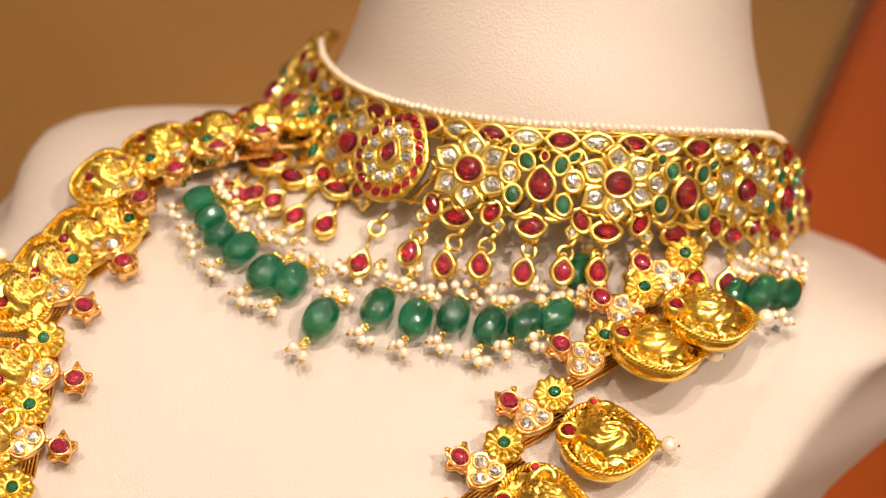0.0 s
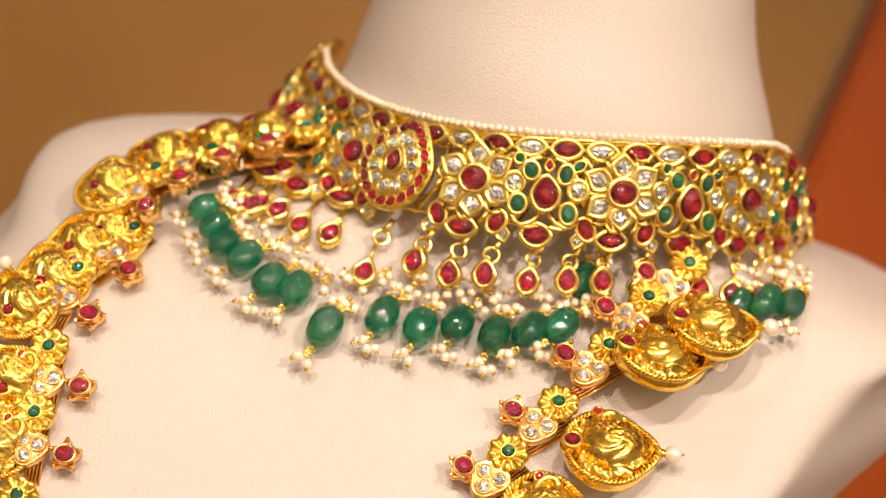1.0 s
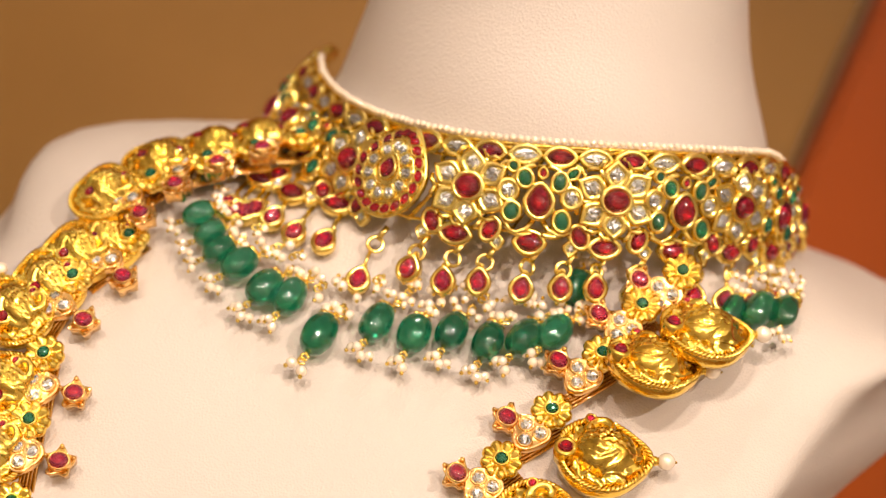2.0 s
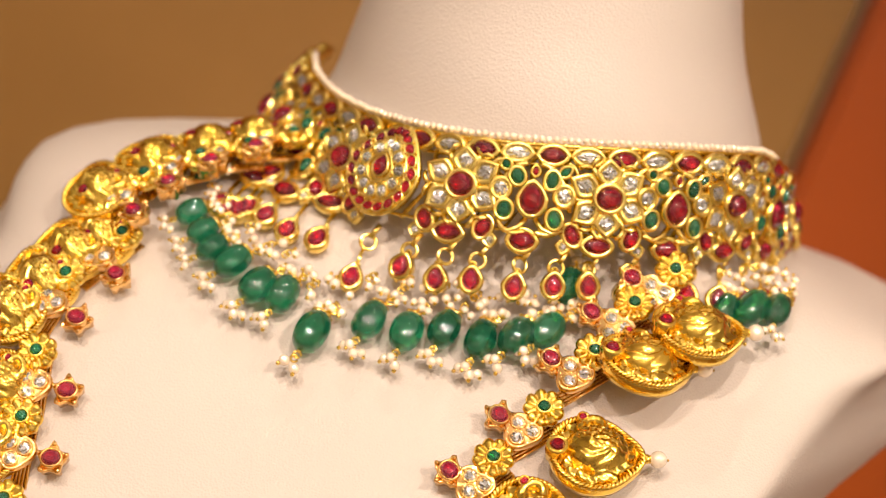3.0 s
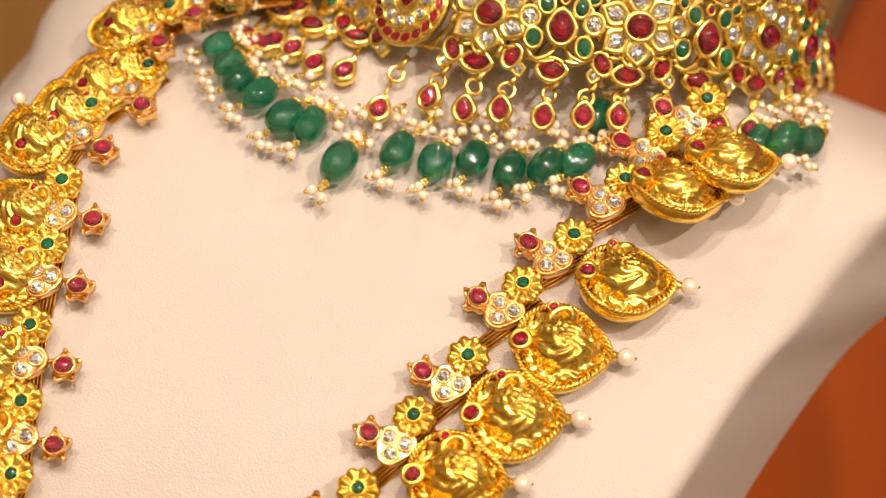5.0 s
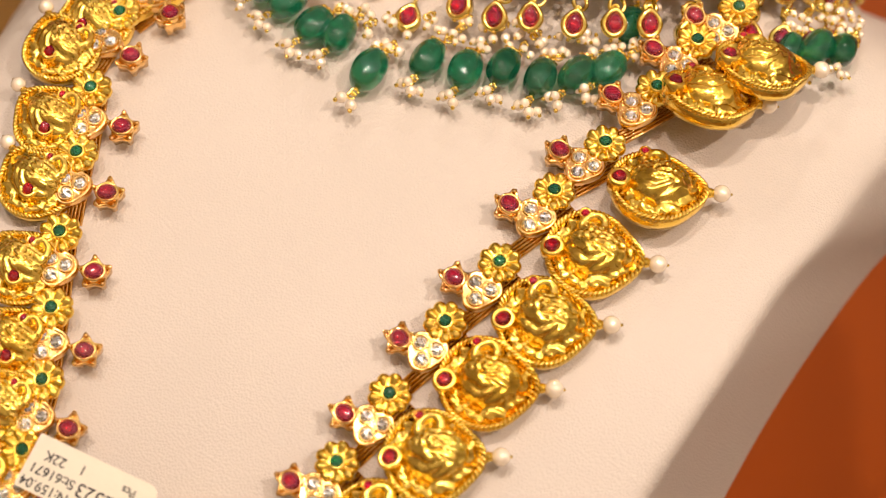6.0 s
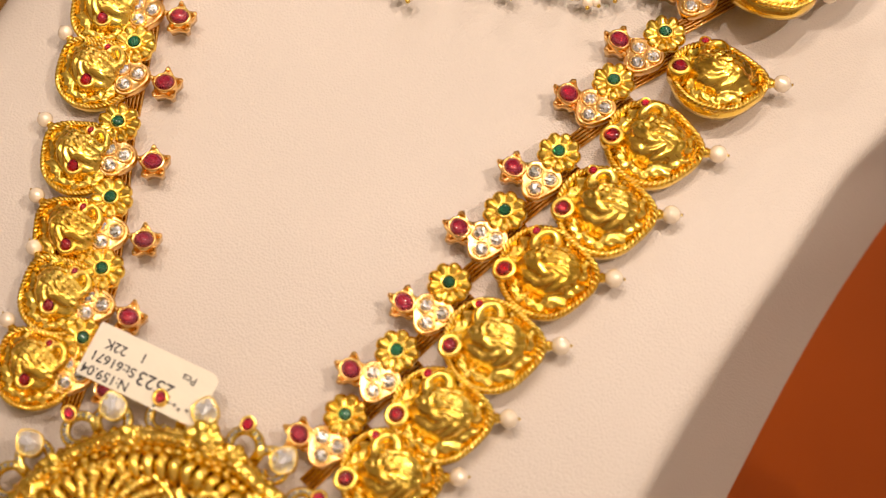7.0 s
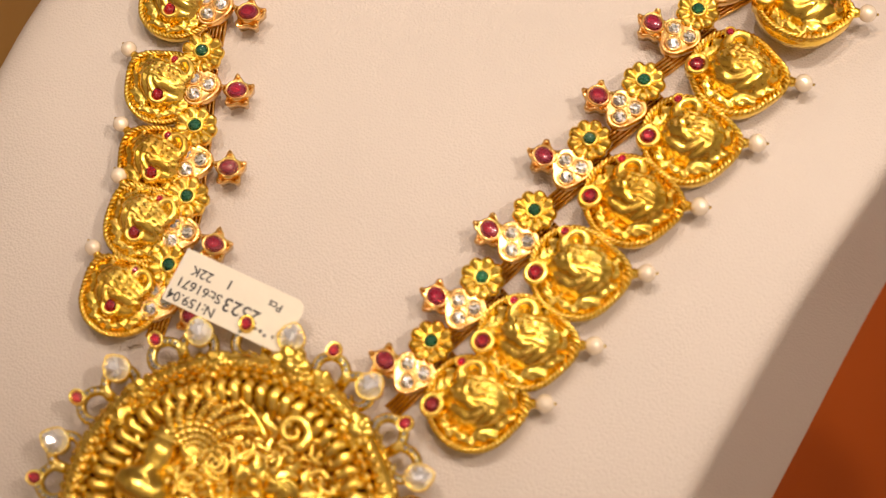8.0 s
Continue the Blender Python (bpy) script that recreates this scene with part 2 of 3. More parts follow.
def form(w):
    """The form's numbers at a height, by a smooth monotone curve."""
    h, v = FORM[:, 0], FORM[:, 1:]
    d = np.diff(v, axis=0) / np.diff(h)[:, None]
    tan = np.zeros_like(v)
    same = d[1:] * d[:-1] > 0
    tan[1:-1] = np.where(same, 2 * d[1:] * d[:-1] / np.where(same, d[1:] + d[:-1], 1), 0)
    tan[0], tan[-1] = d[0], d[-1]
    w = min(max(w, float(h[0])), float(h[-1]))
    i = min(int(np.searchsorted(h, w, side="right")) - 1, len(h) - 2)
    s, u = h[i + 1] - h[i], (w - h[i]) / (h[i + 1] - h[i])
    left, right, crease, yf, ry, sq_l, sq_r, lean, yaw, flare = (float(c) for c in (1 + 2 * u) * (1 - u) ** 2 * v[i] + u * (1 - u) ** 2 * s * tan[i] + u * u * (3 - 2 * u) * v[i + 1] + u * u * (u - 1) * s * tan[i + 1])
    cx, rx = (left + right) / 2, (right - left) / 2
    return cx, rx, yf, ry, (sq_l, sq_r), lean, yaw, (flare, 1 - (crease - cx) / rx)


def front(x, z):
    """The y of the bust's front at a place seen from ahead."""
    w = z
    for _ in range(6):
        w = z - form(w)[5] * x
    cx, rx, yf, ry, sq, _, yaw, flares = form(w)
    side = 1 if x > cx else 0
    yaw, q, rx, n = radians(yaw), ry, rx * (1 - flares[side]), sq[side]
    for _ in range(5):
        u = min(max((x - cx - (ry - q) * math.sin(yaw)) / math.cos(yaw) / rx, -0.985), 0.985)
        q = ry * (1 - abs(u) ** n) ** (1 / n)
    return yf + (ry - q) * math.cos(yaw) - u * rx * math.sin(yaw)


def on_bust(x, z, dx, dz, high=0.0):
    """A frame on the bust's front: its y axis runs along (dx, dz), its z axis stands off the surface."""
    e = 0.004
    n = Vector(((front(x + e, z) - front(x - e, z)) / (2 * e), -1, (front(x, z + e) - front(x, z - e)) / (2 * e))).normalized()
    t = Vector((dx, 0, dz))
    t = (t - n * t.dot(n)).normalized()
    s = t.cross(n)
    p = Vector((x, front(x, z), z)) + n * high
    return Matrix(((s.x, t.x, n.x, p.x), (s.y, t.y, n.y, p.y), (s.z, t.z, n.z, p.z), (0, 0, 0, 1)))


def display_bust():
    g, n = Geo(), 240
    rows = []

    def ring(w, shrink=1.0, rise=0.0):
        cx, rx, yf, ry, sqs, lean, yaw, flares = form(w)
        f, e = Vector((-math.sin(radians(yaw)), -math.cos(radians(yaw)))), Vector((math.cos(radians(yaw)), -math.sin(radians(yaw))))
        c = Vector((cx, yf)) - ry * f
        out = []
        for k in range(n):
            u = 8 * (k % (n // 4)) / n - 1  # close together at the corners
            a = -math.pi / 2 * (4 * k // n + 0.5 + 0.5 * math.copysign(abs(u) ** 1.7, u))
            ca, sa = math.cos(a), math.sin(a)
            sq, flare = (sqs[1], flares[1]) if ca > 0 else (sqs[0], flares[0])
            r = (abs(ca) ** sq + abs(sa) ** sq) ** (-1 / sq)
            wide = 1 - flare * (0.5 + 0.5 * r * sa)
            p = c + e * (shrink * wide * rx * r * ca) + f * (shrink * ry * r * sa)
            out.append((1000 * p.x, 1000 * p.y, 1000 * (w + lean * p.x + rise)))
        return out

    rows.append(ring(0.0, 0.97))
    for k in range(1, 90):
        rows.append(ring(0.412 * (k / 90) ** 0.8))
    for k in range(0, 9):
        a = math.pi / 2 * k / 8
        rows.append(ring(0.412, 1 - 0.16 * (1 - math.cos(a)), 0.007 * math.sin(a)))
    for k in (0.6, 0.3, 0.02):
        rows.append(ring(0.412, 0.84 * k, 0.0075))
    g.grid(rows, cap=(True, True))
    # level the underside
    g.v = [(x, y, max(z, 0.0)) for x, y, z in g.v]
    ob = new("display_bust", g.mesh("display_bust", LEATHER))
    tagged(ob, "cream leatherette necklace display bust standing on the counter", "display bust")


display_bust()


# ---- room ----
def box(name, x0, x1, y0, y1, z0, z1, mat, label, category, round_by=0.004):
    bm = bmesh.new()
    bmesh.ops.create_cube(bm, size=1.0)
    for v in bm.verts:
        v.co = Vector((x0 + (v.co.x + 0.5) * (x1 - x0), y0 + (v.co.y + 0.5) * (y1 - y0), z0 + (v.co.z + 0.5) * (z1 - z0)))
    if round_by:
        bmesh.ops.bevel(bm, geom=bm.edges[:], offset=round_by, segments=2, affect="EDGES")
    me = bpy.data.meshes.new(name)
    bm.to_mesh(me)
    bm.free()
    me.materials.append(mat)
    return tagged(new(name, me), label, category, kind="structure")


tagged(box("display_counter", -0.9, 0.9, -0.42, 0.30, -0.05, 0.0, BROWN, "brown wood veneer display counter top", "counter"), kind="thing")
box("backdrop_panel_orange", 0.105, 0.9, 0.30, 0.33, -0.05, 0.9, ORANGE, "orange laminate back panel of the display", "panel")
box("backdrop_panel_brown", -0.9, 0.101, 0.30, 0.33, -0.05, 0.9, BROWN, "brown wood veneer back panel of the display", "panel")
tagged(box("counter_base", -0.88, 0.88, -0.38, 0.32, -0.95, -0.055, BROWN, "brown wooden cabinet under the display counter", "cabinet"), kind="thing")
box("floor", -2.5, 2.5, -2.5, 2.0, -1.05, -0.95, FLOORING, "brown stone showroom floor", "floor", 0)
box("ceiling", -2.5, 2.5, -2.5, 2.0, CEILING, CEILING + 0.1, WHITE, "cream painted ceiling", "ceiling", 0)
box("wall_north", -2.5, 2.5, 2.0, 2.1, -0.95, CEILING, WALL, "warm tan painted wall", "wall", 0)
box("wall_south", -2.5, 2.5, -2.6, -2.5, -0.95, CEILING, WALL, "warm tan painted wall", "wall", 0)
box("wall_east", 2.5, 2.6, -2.5, 2.0, -0.95, CEILING, WALL, "warm tan painted wall", "wall", 0)
box("wall_west", -2.6, -2.5, -2.5, 2.0, -0.95, CEILING, WALL, "warm tan painted wall", "wall", 0)

# ---- choker ----
def rim_height(a):
    """The rim sinks where it turns to the back."""
    sink = max(0.0, a - radians(50))
    return 0.3597 + 0.0115 * math.sin(a) + 0.0045 * math.sin(2 * a) - 0.022 * sink ** 1.5


def hem_height(a):
    return 0.3345 + 0.0145 * math.sin(a) + 0.0030 * math.sin(2 * a)


def round_neck(deg, v, high=0.0):
    """A frame on the choker: deg round the neck from the front, v from hem (0) to rim (1); its y axis points up the band."""
    def spot(d, v):
        a = radians(d)
        turned = min(max((abs(d) - 40) / 50, 0.0), 1.0) ** 2
        r = 0.0662 - 0.005 * v + turned * (-0.0015 - 0.0055 * v * v if d > 0 else 0.0042)
        q = Vector((r * math.sin(a), -r * math.cos(a), hem_height(a) + v * (rim_height(a) - hem_height(a))))
        if abs(d) < 80 and q.y > front(q.x, q.z) - 0.0022:  # the hem rests on the shoulders
            q.y = front(q.x, q.z) - 0.0022
        return q
    p = spot(deg, v)
    s = (spot(deg + 1, v) - spot(deg - 1, v)).normalized()
    u = spot(deg, v + 0.02) - spot(deg, v - 0.02)
    n = s.cross(u).normalized()
    t = n.cross(s)
    p = p + n * high
    return Matrix(((s.x, t.x, n.x, p.x), (s.y, t.y, n.y, p.y), (s.z, t.z, n.z, p.z), (0, 0, 0, 1)))


def flower_motif():
    m = Motif("flower_motif", split=True)
    m.set("oval", 5.9, 5.2, RUBY, z=1.4, wall=1.0, deep=3.0)
    for k in range(6):
        a = 90 + 60 * k + (5 if k % 3 else 0)
        r = 6.3 if k % 3 else 5.9
        m.set("petal", 3.8, 4.7 if k % 3 else 4.0, DIAMOND, r * math.cos(radians(a)), r * math.sin(radians(a)), 0.3, a - 90, wall=1.3, deep=2.4)
        b = radians(a + 30)
        m.g.tube([(5.0 * math.cos(b), 5.0 * math.sin(b), -0.3), (7.4 * math.cos(b), 7.4 * math.sin(b), 0.1), (9.0 * math.cos(b), 9.0 * math.sin(b), -0.5)], 0.95, 7, taper=True)
        for turn in (-1, 1):
            c = b + 0.16 * turn
            m.g.tube([(8.0 * math.cos(b), 8.0 * math.sin(b), 0.0), (9.2 * math.cos(c), 9.2 * math.sin(c), 0.2), (9.6 * math.cos(c + 0.14 * turn), 9.6 * math.sin(c + 0.14 * turn), -0.2)], 0.6, 6)
    return m


def tear_motif():
    m = Motif("scrollwork", split=True)
    m.set("tear", 5.4, 7.0, RUBY, 0, 0, 1.4, wall=1.0, deep=3.0)
    for x, y, w, h, turn in ((-3.7, 5.0, 2.8, 3.4, 18), (4.3, 4.6, 2.6, 3.7, -10), (-6.2, -2.8, 3.1, 3.7, -8), (5.4, -4.3, 2.9, 4.0, 8)):
        m.set("oval", w, h, EMERALD, x, y, 0.7, turn, wall=0.85, deep=2.4)
    m.set("tear", 1.4, 1.9, RUBY, 0.4, 6.5, 0.5, 0, wall=0.6)
    for x, y in ((-7.3, 2.0), (7.3, 1.2)):
        m.set("oval", 3.3, 3.7, DIAMOND, x, y, 0.3, 0, wall=1.0, deep=2.4)
    m.set("oval", 1.7, 1.9, EMERALD, -6.5, 7.6, 0.2, 30, wall=0.7)
    m.set("leaf", 1.6, 2.8, EMERALD, 7.2, 6.7, 0.2, -50, wall=0.7)
    for sx in (-1, 1):
        m.g.tube(arc(sx * 0.6, 1.6, 6.6, 90 + sx * -8, 90 - sx * 78, 0.0), 0.75, 7)
        m.g.tube(arc(sx * 3.4, -3.6, 4.4, 270 - sx * 30, 270 + sx * 70, 0.0), 0.7, 7)
        m.g.tube([(sx * 1.0, -4.4, 0), (sx * 2.6, -6.6, 0.2), (sx * 5.0, -7.6, 0.2), (sx * 7.4, -6.6, 0)], 0.7, 7)
        m.g.tube(spiral(sx * 7.6, 5.6, 3.0, 1.6, 90, 90 - sx * 190, -0.6), 0.7, 7, taper=True)
    return m


def paisley_motif():
    m = Motif("paisley_motif", label="large gold paisley set with rubies and diamonds")

    def edge(k, n=60):
        return [(9.4 * k * math.cos(a) * (1 - 0.42 * max(math.sin(a), 0) ** 1.4) + 2.6 * k * max(math.sin(a), 0) ** 2, 10.6 * k * math.sin(a)) for a in (2 * math.pi * i / n for i in range(n))]

    plate = [[(x, y, z) for x, y in edge(k)] for k, z in ((1.0, -1.6), (1.02, 0.4), (0.9, 1.0), (0.6, 1.6), (0.3, 2.2), (0.03, 2.4))]
    m.g.grid(plate, cap=(True, True))
    for k, z, r in ((1.03, 0.5, 0.55), (0.73, 1.5, 0.45), (0.36, 2.3, 0.45)):
        m.g.tube([(x, y, z) for x, y in edge(k, 40)], r, 6, closed=True)
    for i in range(19):
        a = 2 * math.pi * i / 19
        x, y = edge(0.88, 190)[i * 10]
        m.set("leaf", 2.1, 3.0, RUBY, x, y, 1.1, math.degrees(a) + 20, wall=0.35, deep=1.0)
    for i in range(11):
        x, y = edge(0.55, 110)[i * 10]
        m.set("oval", 2.6, 2.9, DIAMOND, x, y, 1.9, 360 * i / 11 - 90, wall=0.4, deep=1.0)
    m.set("tear", 3.6, 4.8, RUBY, 0.4, 0.3, 2.6, -8, wall=0.6)
    return m


def small(name, shape, w, h, mat, wall=1.05, extra=None):
    m = Motif(name)
    m.set(shape, w, h, mat, wall=wall)
    if extra:
        extra(m)
    return m


def slant_extra(m):
    m.set("petal", 2.2, 2.6, DIAMOND, 2.9, -1.7, -0.2, 220, wall=0.7)


CHOKER = thing("choker_necklace", "openwork gold choker with rubies, emeralds and uncut diamonds round the neck", "necklace")
FLOWER, TEAR, PAISLEY = flower_motif(), tear_motif(), paisley_motif()
TOP_RUBY = small("rim_link", "marquise", 6.0, 3.3, RUBY)
TOP_DIAMOND = small("rim_link", "marquise", 5.9, 3.0, DIAMOND)
HEM_RUBY = small("hem_link", "marquise", 6.2, 3.5, RUBY)
HEM_TEAR = small("hem_link", "marquise", 5.8, 4.2, RUBY)
SLANT = small("hem_leaf", "oval", 3.2, 4.7, RUBY, 0.9, slant_extra)
STEP = 14.1
for k in range(-7, 8):
    deg = k * STEP
    if k == -2:
        PAISLEY.place(CHOKER, round_neck(-30.2, 0.52, 0.0042))
    elif k % 2:
        FLOWER.place(CHOKER, round_neck(deg, 0.52, 0.0024))
    else:
        TEAR.place(CHOKER, round_neck(deg, 0.46, 0.0024))
    for q in (0, 1):
        if k == -2 and not q:
            continue
        (TOP_RUBY if q else TOP_DIAMOND).place(CHOKER, round_neck(deg + q * STEP / 2 - 6.4, 0.885, 0.0016) @ at(0, 0, 0, random.uniform(-5, 5)))
    if k != -2:
        (HEM_RUBY if k % 2 else HEM_TEAR).place(CHOKER, round_neck(deg + 1.2, 0.07, 0.002))
    side = 1 if k % 2 else -1
    SLANT.place(CHOKER, round_neck(deg + STEP / 2 + (0.2 if k % 2 else 2.8), 0.155, 0.002) @ Matrix.Scale(side, 4, (1, 0, 0)) @ at(0, 0, 0, -26))

# gold wires that carry the links, and the row of seed pearls on the rim
g = Geo()
for v, r, z in ((0.985, 0.55, -1.0), (0.80, 0.4, -0.8), (0.16, 0.4, -0.8)):
    g.tube([tuple(1000 * c for c in (round_neck(d, v, z * MM)).translation) for d in range(-104, 105, 3)], r, 6)
for d in range(-100, 101, 7):
    g.tube([tuple(1000 * c for c in round_neck(d + e, v, -0.0012).translation) for e, v in ((-1.5, 0.14), (1.5, 0.5), (-1.0, 0.82), (0.5, 0.98))], 0.62, 6)
rows = []
for v, z in ((0.905, -1.9), (0.905, -1.2), (0.99, -1.0), (1.0, -1.4), (0.99, -1.9)):
    rows.append([tuple(1000 * c for c in round_neck(d, v, z * MM).translation) for d in range(-104, 105, 2)])
g.grid([list(r) for r in zip(*rows)], cap=(True, True))
part("wire_frame", g.mesh("wire_frame", GOLD), CHOKER)
g = Geo()
g.tube([(66 * math.sin(radians(d)), -66 * math.cos(radians(d)), 346 + 10 * math.sin(radians(d))) for d in range(100, 261, 8)], 1.2, 8)
part("back_cord", g.mesh("back_cord", GOLD), CHOKER)
SEED = Geo().ball((0, 0, 0), 0.86, 8, 6).mesh("seed_pearl", PEARL)
for k in range(-59, 43):
    part("seed_pearl", SEED, CHOKER, round_neck(k * 1.52, 1.04 + 0.004 * math.sin(k * 1.7), -0.0006))

# ---- the choker's fringe: rings, ruby drops, pearls and emerald beads ----
DROP = Motif("ruby_drop", label="ruby drop in a gold cup")
DROP.set("tear", 3.7, 4.8, PINK, 0, 0, 0.8, wall=1.0, deep=3.0)
DROP.g.tube(arc(0, 3.4, 0.7, 0, 330), 0.3, 6)
DROP.g.tube([(0, -2.6, 0), (0, -3.8, -0.2)], 0.35, 6)
RING = Geo().tube(arc(0, 0, 1.8, 0, 345, n=18), 0.52, 8, closed=True).mesh("ring", GOLD)
g = Geo()
ribs = []
for i in range(13):
    a = math.pi * i / 12 * 0.99 + 0.005 * math.pi
    ribs.append([((4.05 + 0.14 * math.cos(5 * q) + 0.1 * math.sin(3 * q + 3 * a)) * math.sin(a) ** 0.8 * math.cos(q), -5.3 * math.cos(a), (3.7 + 0.1 * math.cos(5 * q)) * math.sin(a) ** 0.8 * math.sin(q)) for q in (2 * math.pi * k / 20 for k in range(20))])
g.grid(ribs, cap=(True, True))
g.f = [tuple(reversed(f)) for f in g.f]
BEAD = g.mesh("emerald_bead", EMERALD)
g = Geo()
cap = []
for r, y in ((2.2, 4.3), (2.4, 4.6), (2.2, 5.0), (1.6, 5.4), (0.8, 5.65), (0.1, 5.7)):
    cap.append([(r * (1 + 0.12 * math.cos(8 * a)) * math.cos(a), y, r * (1 + 0.12 * math.cos(8 * a)) * math.sin(a)) for a in (-2 * math.pi * k / 32 for k in range(32))])
g.grid(cap, cap=(True, True))
CAP = g.mesh("bead_cap", GOLD)
g = Geo()
g.tube(arc(0, -6.3, 0.85, 0, 330), 0.3, 6)
g.tube(arc(0, -7.5, 0.85, 20, 350, 0.3), 0.3, 6)
g.tube([(0, -5.0, 0), (0, -5.8, 0)], 0.55, 6)
CHAIN = g.mesh("loop_chain", GOLD)
PEARL_BALL = Geo().ball((0, 0, 0), 1.32, 12, 8, (1, 1, 0.95)).mesh("pearl", PEARL)
PIN = Geo().ball((0, 0, 0), 0.55, 8, 5).mesh("pin_head", GOLD)


def pearl_bunch(parent, m, spots):
    """Pearls, each with a gold pin head at its far end."""
    for x, y, z, s in spots:
        p = part("pearl", PEARL_BALL, parent, m @ at(x, y, z) @ Matrix.Scale(s, 4))
        d = Vector((x, y + 6.0, 0)).normalized() * 1.5
        part("pin_head", PIN, p, at(d.x, d.y, 0.2))


def drape(deg, v, high):
    """As round_neck, but lying on the bust where the band's line would run inside it."""
    m = round_neck(deg, v, high)
    p = m.translation
    if p.y > front(p.x, p.z) - high - 0.0015:
        return on_bust(p.x, p.z, -0.25 * p.x / 0.06, 1.0, high + 0.0015)
    return m


# degrees round the neck, and how far below the hem
DROPS = [(-76, -0.2), (-71, -0.2), (-66, -0.18), (-63.5, -0.14), (-56, -0.15), (-47.5, -0.22), (-39, -0.24), (-27.3, -0.52), (-18.3, -0.32), (-11.1, -0.38), (-4.9, -0.34), (3.0, -0.36), (9.8, -0.32), (16.1, -0.30),
         (24, -0.36), (31, -0.36), (38, -0.36), (46, -0.36), (54, -0.36), (62, -0.36), (70, -0.36)]
for i, (deg, low) in enumerate(DROPS):
    m = drape(deg, low, 0.0018) @ at(0, 0, 0, random.uniform(-10, 4) - (12 if i < 9 else 0))
    if i > 6:
        part("ring", RING, CHOKER, drape(deg - 0.4, -0.16, 0.0006) @ at(0, 0, 0, 20) @ Matrix.Rotation(radians(35 if i % 2 else 12), 4, "Y"))
        hang = [round_neck(deg + 0.5, 0.02, 0.0008).translation, drape(deg, -0.07, 0.0012).translation, drape(deg - 0.2, -0.115, 0.001).translation]
        g = Geo().tube([1000 * p for p in hang], 0.75, 7)
        g.tube([1000 * p for p in (drape(deg - 0.6, -0.205, 0.001).translation, m @ Vector((0, 0.0034, 0)))], 0.5, 6)
        part("hook", g.mesh("hook", GOLD), CHOKER)
    else:
        g = Geo().tube([1000 * p for p in (round_neck(deg + 0.5, 0.03, 0.0008).translation, drape(deg, -0.08, 0.0014).translation, m @ Vector((0, 0.0034, 0)))], 0.6, 6)
        part("hook", g.mesh("hook", GOLD), CHOKER)
    DROP.place(CHOKER, m)

# beads lie on the bust below the drops: x, height, turn, scale
BEADS = [(-0.0725, 0.3156, 30, 0.65), (-0.0718, 0.3084, 28, 0.76), (-0.0674, 0.3063, 26, 0.78), (-0.0638, 0.3041, 25, 0.80), (-0.0580, 0.3034, 22, 0.92),
         (-0.0503, 0.3013, 12, 0.95), (-0.0441, 0.3019, 4, 0.93), (-0.0345, 0.2977, 0, 1.06), (-0.0234, 0.3046, 2, 0.97), (-0.0146, 0.3056, -4, 0.96),
         (-0.0067, 0.3093, 0, 0.93), (0.0017, 0.3102, -4, 0.98), (0.0090, 0.3139, 8, 0.98), (0.0151, 0.3175, 14, 0.96), (0.0159, 0.3277, 4, 0.90),
         (0.0517, 0.3362, 0, 0.80), (0.0572, 0.3382, 12, 0.98), (0.0628, 0.3395, -4, 0.85)]
for i, (x, z, turn, size) in enumerate(BEADS):
    m = on_bust(x, z, 0.0, 1.0, 0.0045) @ at(0, 0, 0, -turn) @ Matrix.Scale(size, 4)
    bead = part("emerald_bead", BEAD, CHOKER, m @ Matrix.Rotation(0.7 * i, 4, "Y"))
    part("bead_cap", CAP, bead)
    part("loop_chain", CHAIN, CHOKER, m)
    spread = [(-1.7, -8.9, 0.3, 1.0), (1.2, -9.8, 0.5, 1.0), (-0.4, -8.7, 1.8, 0.9), (2.7, -8.4, -0.3, 0.9)]
    pearl_bunch(CHOKER, m, spread[:2] if i == 7 else spread[:3] if i % 3 == 0 else spread)
    # a bunch of smaller pearls between the drop and the bead
    for k in range(5):
        px, py = -3.6 + 1.8 * k + random.uniform(-0.7, 0.7), random.uniform(6.2, 8.8)
        p = part("pearl", PEARL_BALL, CHOKER, m @ at(px, py, random.uniform(-0.6, 2.0)) @ Matrix.Scale(random.uniform(0.78, 0.98), 4))
        part("pin_head", PIN, p, at(random.uniform(-1, 1), -1.3, 0.5))
    part("loop_chain", CHAIN, CHOKER, m @ at(0.3, 13.5, 0.8, 14))
    for k in range(1 if i < 7 else 3):
        p = part("pearl", PEARL_BALL, CHOKER, m @ at(-3.4 + 2.8 * k + random.uniform(-0.8, 0.8), random.uniform(9.2, 13.0), random.uniform(0, 1.8)) @ Matrix.Scale(random.uniform(0.8, 1.0), 4))
        part("pin_head", PIN, p, at(random.uniform(-1.2, 1.2), -1.2, 0.6))
        part("pin_head", PIN, p, at(random.uniform(-1.2, 1.2), 1.4, 0.5))
    part("loop_chain", CHAIN, CHOKER, m @ at(-2.6, 16.0, 1.2, -20))

